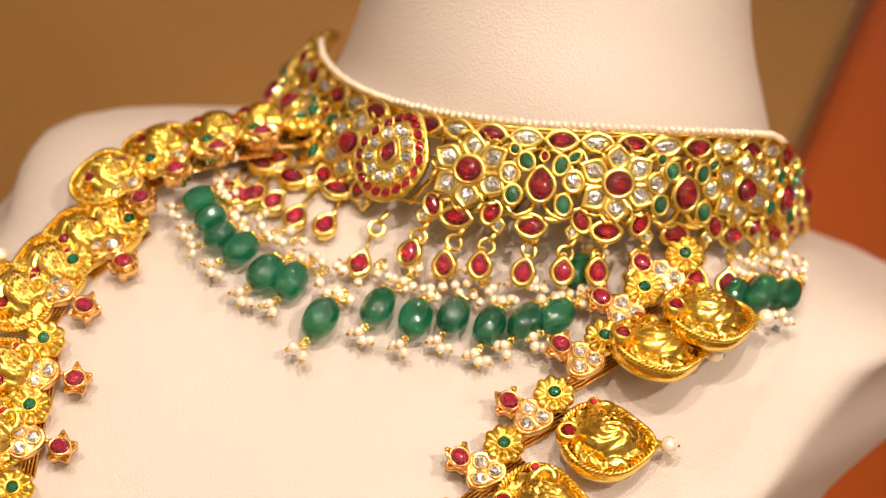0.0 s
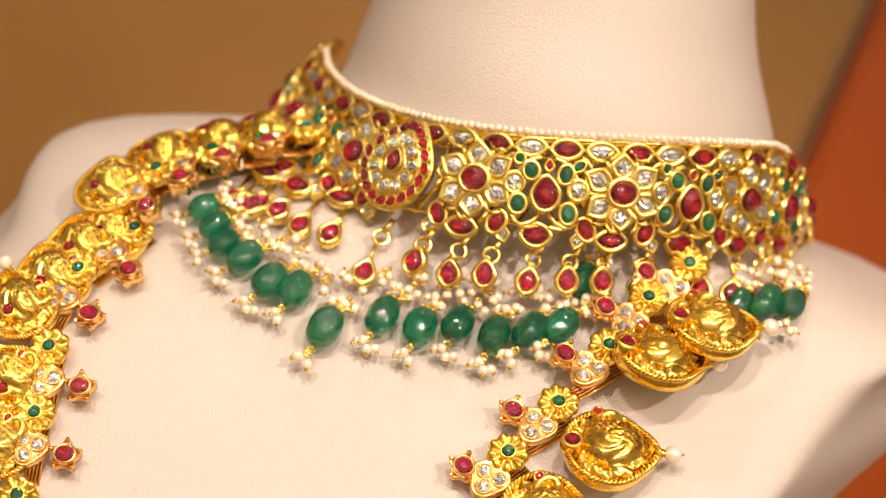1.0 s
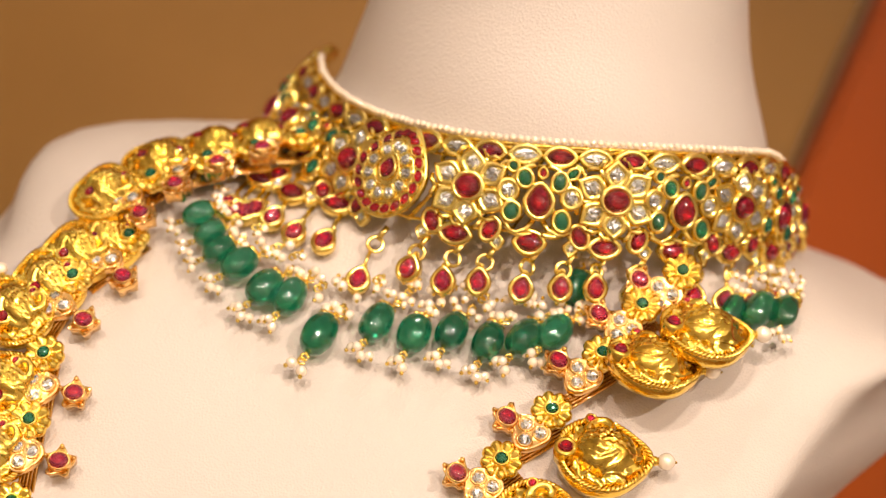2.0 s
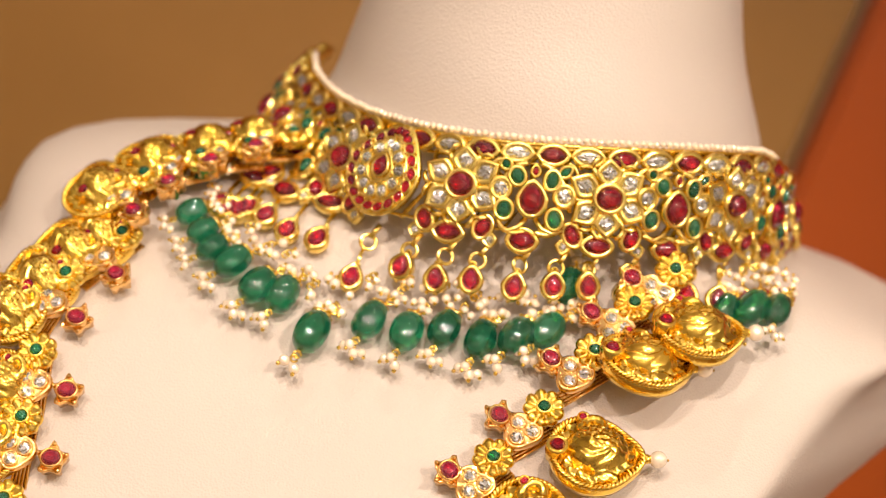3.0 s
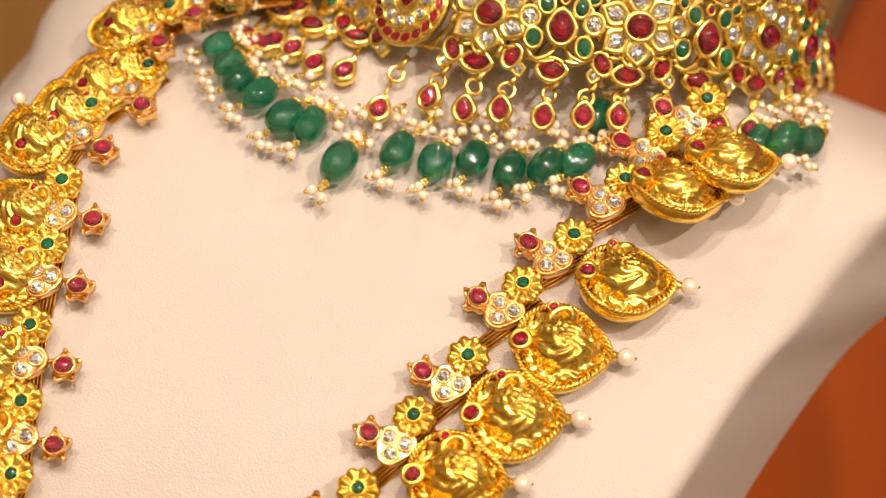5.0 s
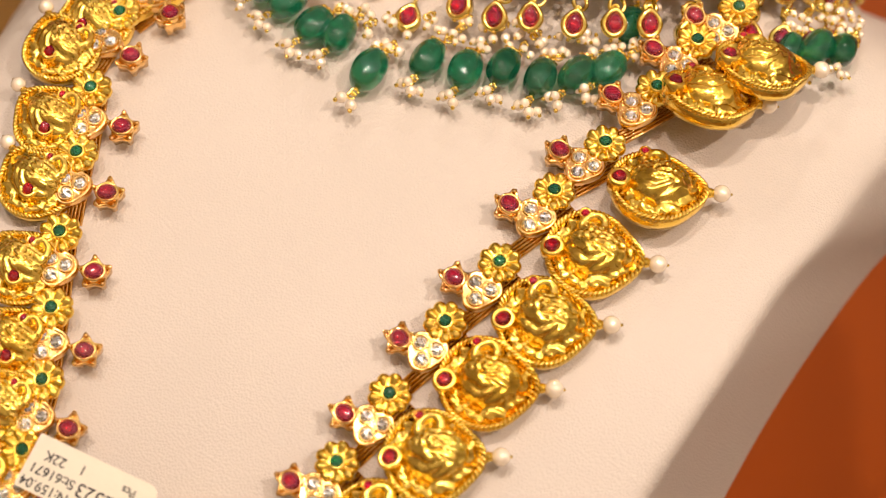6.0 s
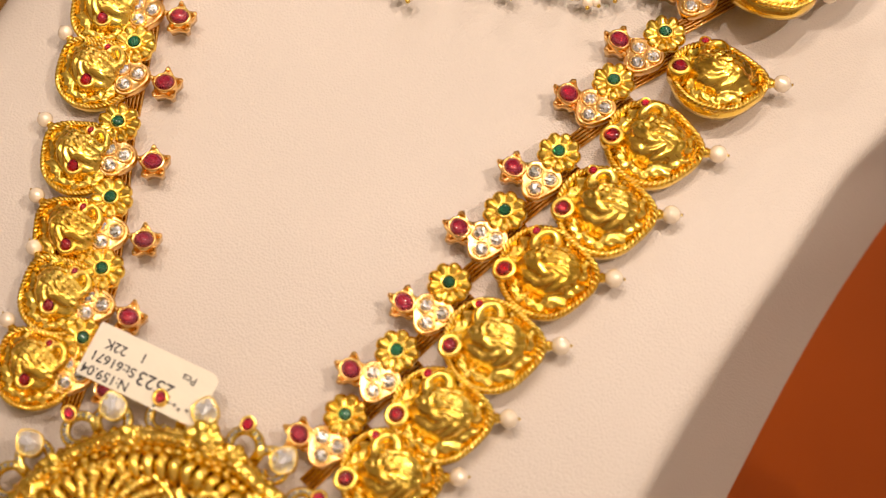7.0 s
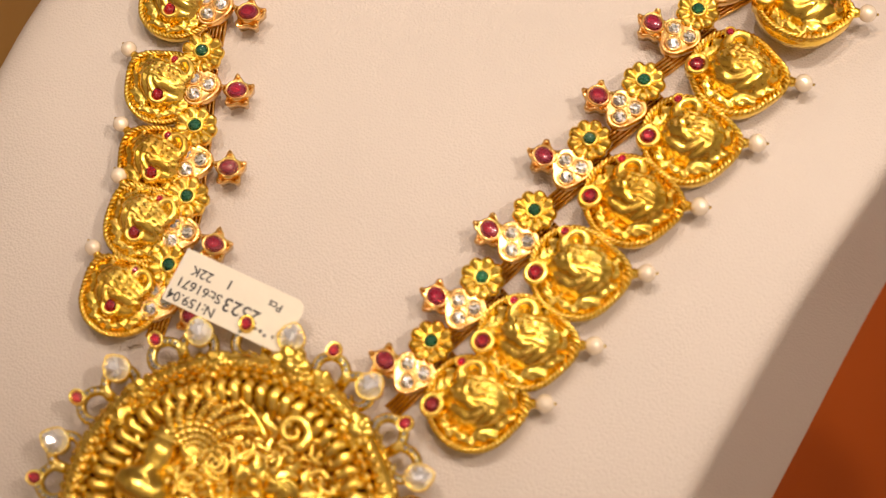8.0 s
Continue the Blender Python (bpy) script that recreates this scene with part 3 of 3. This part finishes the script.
# ---- long necklace ----
def tulip_motif():
    m = Motif("tulip_link", PALE, "pale gold tulip holding a ruby")
    pts = []
    for k in range(24):
        a = 2 * math.pi * k / 24
        r = 3.3 + 0.7 * math.cos(5 * a) + 0.1 * math.cos(10 * a)
        pts.append((r * math.cos(a), 0.95 * r * math.sin(a)))
    m.g.grid([[(k * x, k * y, z + (1.0 if (x * x + y * y) > 13 and k > 0.9 else 0)) for x, y in pts] for k, z in ((0.9, -2.6), (1.0, -0.6), (1.0, 0.2), (0.82, 0.3), (0.6, -0.2), (0.05, -0.2))], cap=(True, True))
    for k in range(5):
        a = 2 * math.pi * k / 5
        m.g.ball((3.5 * math.cos(a), 3.4 * math.sin(a), 0.6), 0.62, 8, 5)
    m.set("oval", 3.6, 4.2, PINK, 0, 0, 1.0, wall=0.5)
    return m


def leaf_motif():
    m = Motif("diamond_link", PALE, "pale gold leaf set with white diamonds")
    pts = []
    for k in range(36):
        a = 2 * math.pi * k / 36
        r = 4.3 + 0.45 * math.cos(3 * (a - math.pi / 2))
        pts.append((1.05 * r * math.cos(a), r * math.sin(a)))
    m.g.grid([[(k * x, k * y, z) for x, y in pts] for k, z in ((0.86, -2.6), (1.0, -1.2), (1.02, 0.0), (0.97, 0.6), (0.9, 0.75), (0.82, 0.5), (0.55, 0.8), (0.25, 0.9), (0.03, 0.9))], cap=(True, True))
    for x, y, s in ((-1.9, -1.2, 1.0), (1.9, -1.2, 1.0), (0, 2.0, 1.0)):
        m.set("oval", 3.0 * s, 3.0 * s, DIAMOND, 1.0 * x, 1.0 * y, 0.6, 30 * x, wall=0.35, deep=0.5)
    return m


def rosette_motif():
    m = Motif("rosette_link", RELIEF, "gold rosette with an emerald centre")
    rows = []
    for r, z, lobe, dip in ((3.7, -2.4, 0.3, 0), (4.3, -1.2, 0.5, 0), (4.6, -0.2, 0.65, 0.2), (4.4, 0.7, 0.6, 0.7), (3.9, 1.25, 0.4, 1.1), (3.2, 1.2, 0.2, 1.0), (2.5, 0.6, 0.1, 0.5), (1.8, 0.5, 0, 0.1), (0.1, 0.6, 0, 0)):
        rows.append([])
        for k in range(72):
            a = 2 * math.pi * k / 72
            bud = abs(math.cos(4.5 * a)) ** 0.7
            rr = r + lobe * (bud - 0.6)
            rows[-1].append((rr * math.cos(a), rr * math.sin(a), z - dip * (1 - bud) ** 0.8))
    m.g.grid(rows, cap=(True, True))
    m.set("oval", 2.7, 2.7, EMERALD, 0, 0, 1.0, wall=0.5, deep=1.2)
    return m


def mango_radius(a):
    return 9.4 + 0.35 * math.cos(2 * (a - radians(-30))) + 2.2 * max(0.0, math.cos(a - radians(42))) ** 9


def mango_edge(k, n=64):
    """A mango-shaped rim whose tip leans to its upper outer corner."""
    out = []
    for i in range(n):
        a = 2 * math.pi * i / n
        r = mango_radius(a)
        out.append((k * r * math.cos(a), k * r * math.sin(a)))
    return out


def scales(u, v):
    """Overlapping rounded feathers, a height from 0 to 1."""
    row = math.floor(v)
    fx, fy = u + 0.5 * (row % 2), v - row
    fx -= round(fx)
    return math.sqrt(max(0.0, 1 - 3.2 * fx * fx - 0.75 * fy * fy))


def mango_height(x, y, k):
    """The chased relief of a mango plate: a plump bird, its tail plumes and scrolling leaves in sunk ground."""
    c, s = math.cos(radians(35)), math.sin(radians(35))
    u, v = c * (x - 0.6) + s * (y - 1.2), -s * (x - 0.6) + c * (y - 1.2)
    d = (u / 6.9) ** 2 + (v / 6.0) ** 2
    h = 1.6 * (1 - k * k) - 2.2
    if d < 1:
        warp = 0.9 * noise.noise((0.3 * x, 0.3 * y, 9.0))
        wing = 0.75 * scales(u / 1.9 + warp, v / 1.4 + 0.6 * warp) if v + 0.35 * u > -1.0 + warp else 0.75 * abs(math.sin(7.5 * math.sqrt(d) + 1.2 * warp + 0.5 * u))
        h = max(h, 4.9 * math.sqrt(1 - d) + wing - 0.4)
    # breast and neck curl towards the inner top corner
    for i in range(9):
        a = radians(40 + 25 * i)
        px, py, r = -3.6 + 2.1 * math.cos(a), 4.2 + 2.6 * math.sin(a), 1.35
        q = ((x - px) ** 2 + (y - py) ** 2) / r ** 2
        if q < 1:
            h = max(h, 1.0 + 2.2 * math.sqrt(1 - q))
    # leaves along the edge, and two that fill the tip
    for i in range(20):
        a = radians(18 * i)
        e = (0.70 + 0.06 * (i % 2)) * mango_radius(a)
        px, py = e * math.cos(a), e * math.sin(a)
        u, v = (x - px) * math.cos(a + 0.8) + (y - py) * math.sin(a + 0.8), -(x - px) * math.sin(a + 0.8) + (y - py) * math.cos(a + 0.8)
        q = (u / 2.0) ** 2 + (v / 1.1) ** 2
        if q < 1:
            h = max(h, 1.5 * math.sqrt(1 - q) + 0.25 * math.cos(5 * u) - 0.1)
    # plumes on the outer side
    for i in range(4):
        px, py = 6.0 - 0.2 * i, -2.6 + 2.2 * i
        u, v = 0.8 * (x - px) + 0.6 * (y - py), -0.6 * (x - px) + 0.8 * (y - py)
        q = (u / 2.6) ** 2 + (v / 0.85) ** 2
        if q < 1:
            h = max(h, 0.4 + 1.3 * math.sqrt(1 - q))
    return h + 0.12 * noise.noise((0.9 * x, 0.9 * y, 2.0)) + 0.06 * noise.noise((2.3 * x, 2.3 * y, 5.0))


def mango_motif(ruby, pink, tipped=True):
    m = Motif("mango_link", RELIEF, "embossed gold mango-shaped plate with chased relief")
    rows = [[(x, y, z) for x, y in mango_edge(k, 88)] for k, z in ((0.97, -2.6), (1.0, -1.4), (1.0, -0.1), (0.98, 0.35), (0.94, 0.4), (0.90, -0.1))]
    for i in range(26):
        k = 0.87 * (1 - i / 25.4)
        rows.append([(x, y, mango_height(x, y, k)) for x, y in mango_edge(k, 88)])
    m.g.grid(rows, cap=(True, True))
    for turn in (0, math.pi):  # a rim of two twisted wires
        rope = []
        for i, (x, y) in enumerate(mango_edge(0.955, 210)):
            a = turn + 2 * math.pi * 30 * i / 210
            rope.append(((1 + 0.042 * math.cos(a)) * x, (1 + 0.042 * math.cos(a)) * y, 0.5 + 0.38 * math.sin(a)))
        m.g.tube(rope, 0.42, 5, closed=True)
    m.set("oval", 2.9, 3.2, RUBY, *ruby, 3.0, wall=0.8, deep=3.6)
    m.set("oval", 1.7, 1.7, PINK, *pink, 2.4, wall=0.45, deep=2.6)
    tip = mango_edge(1.0, 360)[42]
    c, s = math.cos(radians(42)), math.sin(radians(42))
    if not tipped:
        return m
    for k in range(2):
        m.g.ball((tip[0] + (0.4 + k) * c, tip[1] + (0.4 + k) * s, -0.3), 1.15 - 0.15 * k, 8, 5)
    m.g.tube([(tip[0] + 2 * c, tip[1] + 2 * s, -0.3), (tip[0] + 5.2 * c, tip[1] + 5.2 * s, -0.3)], 0.3, 5)
    m.tip = (tip[0] + 2.9 * c, tip[1] + 2.9 * s)
    return m


TULIP, LEAF, ROSETTE, MANGO = tulip_motif(), leaf_motif(), rosette_motif(), mango_motif((-5.2, -5.6), (-6.6, 4.6))
MANGO_TURNED, BLUNT = mango_motif((1.0, -2.9), (-1.6, 6.4)), mango_motif((1.0, -2.9), (-1.6, 6.4), False)
LARGE_PEARL = Geo().ball((0, 0, 0), 1.95, 14, 9, (1, 1, 0.95)).mesh("pearl", PEARL)
MESH = Geo()
for k in range(5):
    MESH.tube([(-1.6 + 0.8 * k, -9, -1.2), (-1.6 + 0.8 * k, 9, -1.2)], 0.42, 5)
WEB = MESH.mesh("woven_band", PALE)

random.seed(31)
LONG = thing("long_necklace", "long gold temple necklace of mango links draped over the bust", "necklace")

# where the ruby tulip of each link lies on the bust: x, height
RIGHT = [(-0.0191, 0.2078), (-0.0144, 0.2223), (-0.0095, 0.2375), (-0.0047, 0.2542), (0.0012, 0.2686), (0.0062, 0.2852), (0.0120, 0.2983), (0.0186, 0.3108), (0.0233, 0.3229), (0.0291, 0.3334)]
LEFT = [(-0.0599, 0.1996), (-0.0618, 0.2131), (-0.0657, 0.2269), (-0.0711, 0.2404), (-0.0761, 0.2545), (-0.0796, 0.2672), (-0.0848, 0.2800), (-0.0806, 0.2900), (-0.0814, 0.3010), (-0.0768, 0.3083), (-0.0696, 0.3146), (-0.0612, 0.3206)]
# where the plate of a link lies beside its tulip, its turn and its tilt; the upper links of the right strand fan out and lean back
PLATES = {6: (19.6, 10.4, 12, 14), 7: (12.2, 16.0, 20, 30), 8: (18.6, 15.0, 18, 30)}
TILT = Vector((math.cos(radians(38)), math.sin(radians(38)), 0))
for side, spots in ((1, RIGHT), (-1, LEFT)):
    for i, (x, z) in enumerate(spots):
        d = Vector(spots[min(i + 1, len(spots) - 1)]) - Vector(spots[max(i - 1, 0)])
        base = on_bust(x, z, d.x, d.y, 0.0045 + (0.003 if z > 0.30 else 0.0))
        folded = side < 0 and z > 0.285  # the strand folds back over the shoulder
        if folded:
            fold = min(1.0, (z - 0.285) / 0.03)
            base = base @ at(0, 0, 3.0 * fold) @ Matrix.Rotation(-radians(22 * fold), 4, "Y")
        wob = at(random.uniform(-0.4, 0.4), random.uniform(-0.4, 0.4), random.uniform(-0.2, 0.4), random.uniform(-3, 3))
        TULIP.place(LONG, base @ at(0, 0, 0.6, -90 * side + random.uniform(-4, 4)))
        LEAF.place(LONG, base @ at((5.7 if side > 0 else 8.4) * side, 2.4 if side > 0 else 1.2, 0.6, 78 * side + random.uniform(-6, 6)))
        ROSETTE.place(LONG, base @ at(3.7 if side > 0 else -8.4, 9.6 if side > 0 else 9.0, 1.0, random.uniform(-9, 9)))
        if side > 0 and i == 9:  # its plate is tucked under the choker
            continue
        px, py, turn, tilt = PLATES.get(i, (19.3, 6.7, 2, 0)) if side > 0 else (15.6, -5.0 if i == 6 else 0.4, 2, 0) if not folded else (14.0, -2.5, -8, 0)
        motif = MANGO if side > 0 else BLUNT if folded else MANGO_TURNED
        mango = motif.place(LONG, base @ wob @ Matrix.Scale(side, 4, (1, 0, 0)) @ at(px, py, 0.2 + 0.15 * tilt) @ Matrix.Rotation(-radians(tilt), 4, TILT) @ at(0, 0, 0, turn + random.uniform(-2, 2)) @ Matrix.Scale(1.05 if side > 0 else 0.92, 4))
        if side < 0 and i in (6, 7):  # links lie over one another where the strand bends
            BLUNT.place(LONG, base @ Matrix.Scale(-1, 4, (1, 0, 0)) @ at(13.0, 5.0, -0.8, 6) @ Matrix.Scale(0.92, 4))
        if not folded:
            part("pearl", LARGE_PEARL, mango, at(*motif.tip, -0.2))
        part("woven_band", WEB, LONG, base @ at(7.6 * side, 3, -3.0))

# ---- pendant ----
def pendant():
    ob = thing("temple_pendant", "domed gold pendant with embossed arch and jewelled crest on the bust", "pendant")
    ob.matrix_basis = on_bust(-0.0356, 0.1695, -0.02, 1.0, 0.005) @ Matrix.Scale(1.09, 4)

    def ring(r, n, s, z, a0=-25, a1=205, seg=8):
        for k in range(n):
            a = radians(a0 + (a1 - a0) * k / (n - 1))
            g.ball((r * math.cos(a), r * math.sin(a), z), s, seg, 5)

    def height(x, y):
        """Dense chased ground: overlapping scales, rolling humps and sunk hollows."""
        d = math.hypot(x, y) / 32
        h = 2.6 + 4.2 * max(0.0, 1 - d ** 2)
        h += 2.2 * noise.noise((x * 0.21, y * 0.21, 3)) + 1.3 * noise.noise((x * 0.5, y * 0.5, 7))
        return h + 0.7 * scales(x / 2.3 + 0.3 * math.sin(y * 0.3), y / 1.9)

    g = Geo()
    rows = []
    for k, z in ((0.97, -4.5), (1.0, -2.0), (1.0, 0.8), (0.985, 1.8)):
        rows.append([(32 * k * math.cos(a), (32 if math.sin(a) > 0 else 27) * k * math.sin(a), z) for a in (2 * math.pi * i / 150 for i in range(150))])
    for i in range(44):
        k = 0.97 * (1 - i / 44.5)
        rows.append([(x, y, height(x, y)) for x, y in ((32 * k * math.cos(a), (32 if math.sin(a) > 0 else 27) * k * math.sin(a)) for a in (2 * math.pi * q / 150 for q in range(150)))])
    g.grid(rows, cap=(True, True))
    part("plate", g.mesh("plate", RELIEF), ob)
    # the arch: a raised band of flowers and beads, and a row of pointed leaves inside it
    g = Geo()
    g.tube(arc(0, 0, 29.6, -25, 205, 4.0, 60), 2.1, 8)
    ring(31.4, 74, 1.0, 3.6)
    ring(29.4, 62, 0.95, 6.2)
    ring(27.2, 56, 1.1, 5.9)
    part("arch_band", g.mesh("arch_band", RELIEF), ob)
    g = Geo()
    g.tube([(26.4, 0, 6.2), (24.6, 0.5, 7.6), (22.6, 0, 7.4), (21.0, -0.6, 6.2)], 1.45, 7, taper=True)
    g.ball((25.4, 0, 7.4), 0.95, 8, 5)
    leaf = g.mesh("arch_leaf", RELIEF)
    for k in range(36):
        part("arch_leaf", leaf, ob, at(0, 0, 0, -15 + 210 * k / 35))
    g, rows = Geo(), []
    for r, z, lobe, dip in ((2.6, -1.5, 0.3, 0), (3.2, 0.3, 0.5, 0.2), (3.0, 1.1, 0.5, 0.7), (2.3, 1.4, 0.3, 0.8), (1.6, 0.8, 0.1, 0.3), (1.2, 1.5, 0, 0), (0.1, 1.9, 0, 0)):
        rows.append([((r + lobe * (abs(math.cos(3.5 * a)) - 0.6)) * math.cos(a), (r + lobe * (abs(math.cos(3.5 * a)) - 0.6)) * math.sin(a), z - dip * (1 - abs(math.cos(3.5 * a))))
                     for a in (2 * math.pi * k / 42 for k in range(42))])
    floret = g.grid(rows, cap=(True, True)).mesh("gold_floret", RELIEF)
    for x, y, size in ((25.1, 14.5, 1.0), (14.5, 25.1, 1.1), (0, 29, 1.0), (-2.0, 31.0, 1.2), (-14.5, 25.1, 1.0), (-25.1, 14.5, 1.0), (13.0, 21.8, 1.0), (17.5, 17.0, 0.9), (24.0, 6.0, 1.0), (19.5, 11.0, 0.8), (27.0, 9.0, 0.8), (4.5, 30.2, 0.9)):
        part("gold_floret", floret, ob, at(x, y, max(5.0, height(x, y) + 0.6), 40 * x) @ Matrix.Scale(size, 4))
    # the fan-shaped hood: ridged ribs curving over a deep hollow
    for k in range(7):
        a = radians(48 + 15 * k)
        g, rows = Geo(), []
        pts = []
        for q in range(40):
            u = q / 39
            b = a + 0.45 * (1 - u)
            r = 3.0 + 10.0 * u
            pts.append(Vector((-10 + r * math.cos(b), 8 + r * math.sin(b), 6.2 + 2.4 * math.sin(math.pi * u))))
        for q, p in enumerate(pts):
            d = (pts[min(q + 1, 39)] - pts[max(q - 1, 0)]).normalized()
            side = d.cross(Vector((0, 0, 1))).normalized()
            up = side.cross(d)
            w = (1.15 - 0.35 * q / 39) * (1 + 0.22 * math.sin(q * 1.6))
            rows.append([p + w * (math.cos(c) * side + math.sin(c) * up) for c in (2 * math.pi * n / 8 for n in range(8))])
        g.grid(rows, cap=(True, True))
        part("hood_rib", g.mesh("hood_rib", RELIEF), ob)
    g = Geo().tube(arc(-10, 8, 13.4, 40, 165, 6.4, 24), 0.7, 8)
    part("hood_edge", g.mesh("hood_edge", RELIEF), ob)
    # a tiered finial over a rounded body, ringed with beads
    for px, py, size in ((-16.5, 4.0, 1.0), (3.0, -2.0, 1.1), (17.0, 0.5, 0.8)):
        g, rows = Geo(), []
        for r, y in ((0.1, -8.0), (5.4, -7.6), (6.2, -5.0), (5.0, -2.4), (2.4, -1.0), (2.2, -0.4), (3.0, 1.2), (3.1, 2.8), (2.6, 4.2), (3.3, 4.5), (3.3, 5.1), (2.4, 5.6), (2.7, 6.2), (2.5, 6.9), (1.7, 7.3), (1.9, 7.9), (1.6, 8.6), (0.9, 9.1), (1.0, 9.7), (0.1, 10.4)):
            rows.append([(px + size * r * math.cos(a), py + size * y, 7.0 + size * 0.8 * r * math.sin(a)) for a in (-2 * math.pi * k / 20 for k in range(20))])
        part("tiered_relief", g.grid(rows, cap=(True, True)).mesh("tiered_relief", RELIEF), ob)
        g = Geo().tube([(px + size * 4.2 * math.cos(a), py + size * (-1.4 + 3.2 * math.sin(a)), 7.6 + size * (2.4 - 1.4 * abs(math.cos(a)))) for a in (math.pi * (1 + k / 14) for k in range(15))], 0.6, 7)
        part("garland", g.mesh("garland", RELIEF), ob)
    # swirled domes
    for px, py, size, turns in ((-26.0, 8.5, 5.0, 1), (-21.0, 13.0, 3.6, -1), (6.5, 10.2, 4.6, 1), (12.0, -6.0, 5.0, -1), (-24.5, -2.0, 4.2, 1), (22.0, -4.5, 4.0, 1)):
        g, rows = Geo(), []
        for i in range(13):
            k = 1 - i / 12.4
            rows.append([(px + size * k * math.cos(a), py + 0.85 * size * k * math.sin(a), height(px, py) - 1.5 + size * 0.75 * math.sqrt(1 - k * k) + 0.45 * math.sin(5 * a + turns * 9 * k) * k)
                         for a in (2 * math.pi * q / 48 for q in range(48))])
        part("swirled_dome", g.grid(rows, cap=(True, True)).mesh("swirled_dome", RELIEF), ob)
    g = Geo().tube(spiral(4.5, 20.0, 3.4, 0.7, -60, 420, 7.4, 30), 1.2, 8, taper=True)
    part("curled_leaf", g.mesh("curled_leaf", RELIEF), ob)
    boss = Geo().ball((0, 0, 0), 1.0, 10, 6).mesh("boss", RELIEF)
    for sx in (-1, 1):
        for k in range(30):
            a, r = radians(random.uniform(-40, 80)), random.uniform(9, 26)
            x, y = sx * r * math.cos(a), r * math.sin(a)
            way = random.choice((-1, 1))
            g = Geo().tube(spiral(x, y, random.uniform(1.8, 3.0), 0.4, random.uniform(0, 360), random.uniform(0, 90) + way * 430, height(x, y) + 0.9, 18), 0.7, 6, taper=True)
            part("scroll", g.mesh("scroll", RELIEF), ob)
        for k in range(54):
            a, r = radians(random.uniform(-60, 85)), random.uniform(4, 27)
            x, y = sx * r * math.cos(a), r * math.sin(a)
            part("boss", boss, ob, at(x, y, height(x, y) + 0.5) @ Matrix.Scale(random.uniform(0.7, 1.6), 4))
    # crest: scrolled loops set with small diamonds, clear stones and rubies between them
    spark = Geo().ball((0, 0, 0), 0.5, 7, 4).mesh("diamond", DIAMOND, False)
    for k in range(9):
        a = radians(-6 + 27.5 * k)
        c, s = math.cos(a), math.sin(a)
        g, dots = Geo(), []
        for turn in (-1, 1):
            pts = []
            for i in range(17):
                u = i / 16
                q = radians(turn * (-70 + 300 * u))
                r = 3.9 * (1 - 0.6 * u)
                lx, ly = turn * 3.6 + r * math.sin(q) * 0.95, 33.4 + r * math.cos(q)
                pts.append((lx * s + ly * c, -lx * c + ly * s, 1.8))
            g.tube([(pts[0][0] * 0.9, pts[0][1] * 0.9, 1.0), *pts], 1.05, 6)
            dots += pts[1:16]
        loop = part("crest_loop", g.mesh("crest_loop", GOLD), ob)
        for q in dots:
            part("diamond", spark, loop, at(q[0], q[1], 2.75))
    big = Motif("crest_setting", GOLD)
    big.set("tear", 5.2, 5.6, CLEAR, 0, 0, 0.8, wall=0.15, deep=2.0, high=2.6)
    dot = Motif("crest_setting", GOLD)
    dot.set("oval", 2.1, 2.5, PINK, 0, 0, 0.8, wall=0.45, deep=2.0)
    for a in (-14, 10, 38, 69, 97, 125, 152, 180, 205):
        big.place(ob, at(36.6 * math.cos(radians(a)), 36.6 * math.sin(radians(a)), 2.6, a - 90))
    for a in (-2, 24, 54, 84, 111, 138, 166, 192):
        dot.place(ob, at(37.6 * math.cos(radians(a)), 37.6 * math.sin(radians(a)), 2.4, a - 90))


pendant()


# ---- price tag ----
def price_tag():
    m = on_bust(-0.0513, 0.2055, 0.0, 1.0, 0.0085) @ at(-1.2, -0.4, 0, 1.0)
    ob = thing("price_tag", "small cream paper price tag tied to the necklace, upside down", "price tag", m=m)
    g, pts = Geo(), []
    for cx, cy, a0, r in ((12.0, 3.8, 0, 2.2), (-13.6, 5.6, 90, 0.4), (-13.6, -5.6, 180, 0.4), (12.0, -3.8, 270, 2.2)):
        for k in range(6):
            a = radians(a0 + 18 * k)
            pts.append((cx + r * math.cos(a), cy + r * math.sin(a)))
    g.grid([[(x, y, z) for x, y in pts] for z in (-0.12, 0.12)], cap=(True, True))
    part("card", g.mesh("card", PAPER, False), ob)
    for text, x, y, size in (("22K", -8.6, 2.3, 2.1), ("1", -2.3, 2.7, 2.1), ("St:61671", -7.6, -1.0, 2.1), ("2523", 2.4, -1.2, 3.0), ("N:159.04", -7.9, -4.2, 2.1), ("Pcs", 8.4, 2.7, 1.7)):
        cu = bpy.data.curves.new("lettering", "FONT")
        cu.body, cu.size, cu.align_x, cu.align_y = text, size * MM * 1.42, "CENTER", "CENTER"
        cu.offset = 0.00004
        cu.materials.append(INK)
        part("lettering", cu, ob, at(x, y, 0.2, 180))


price_tag()
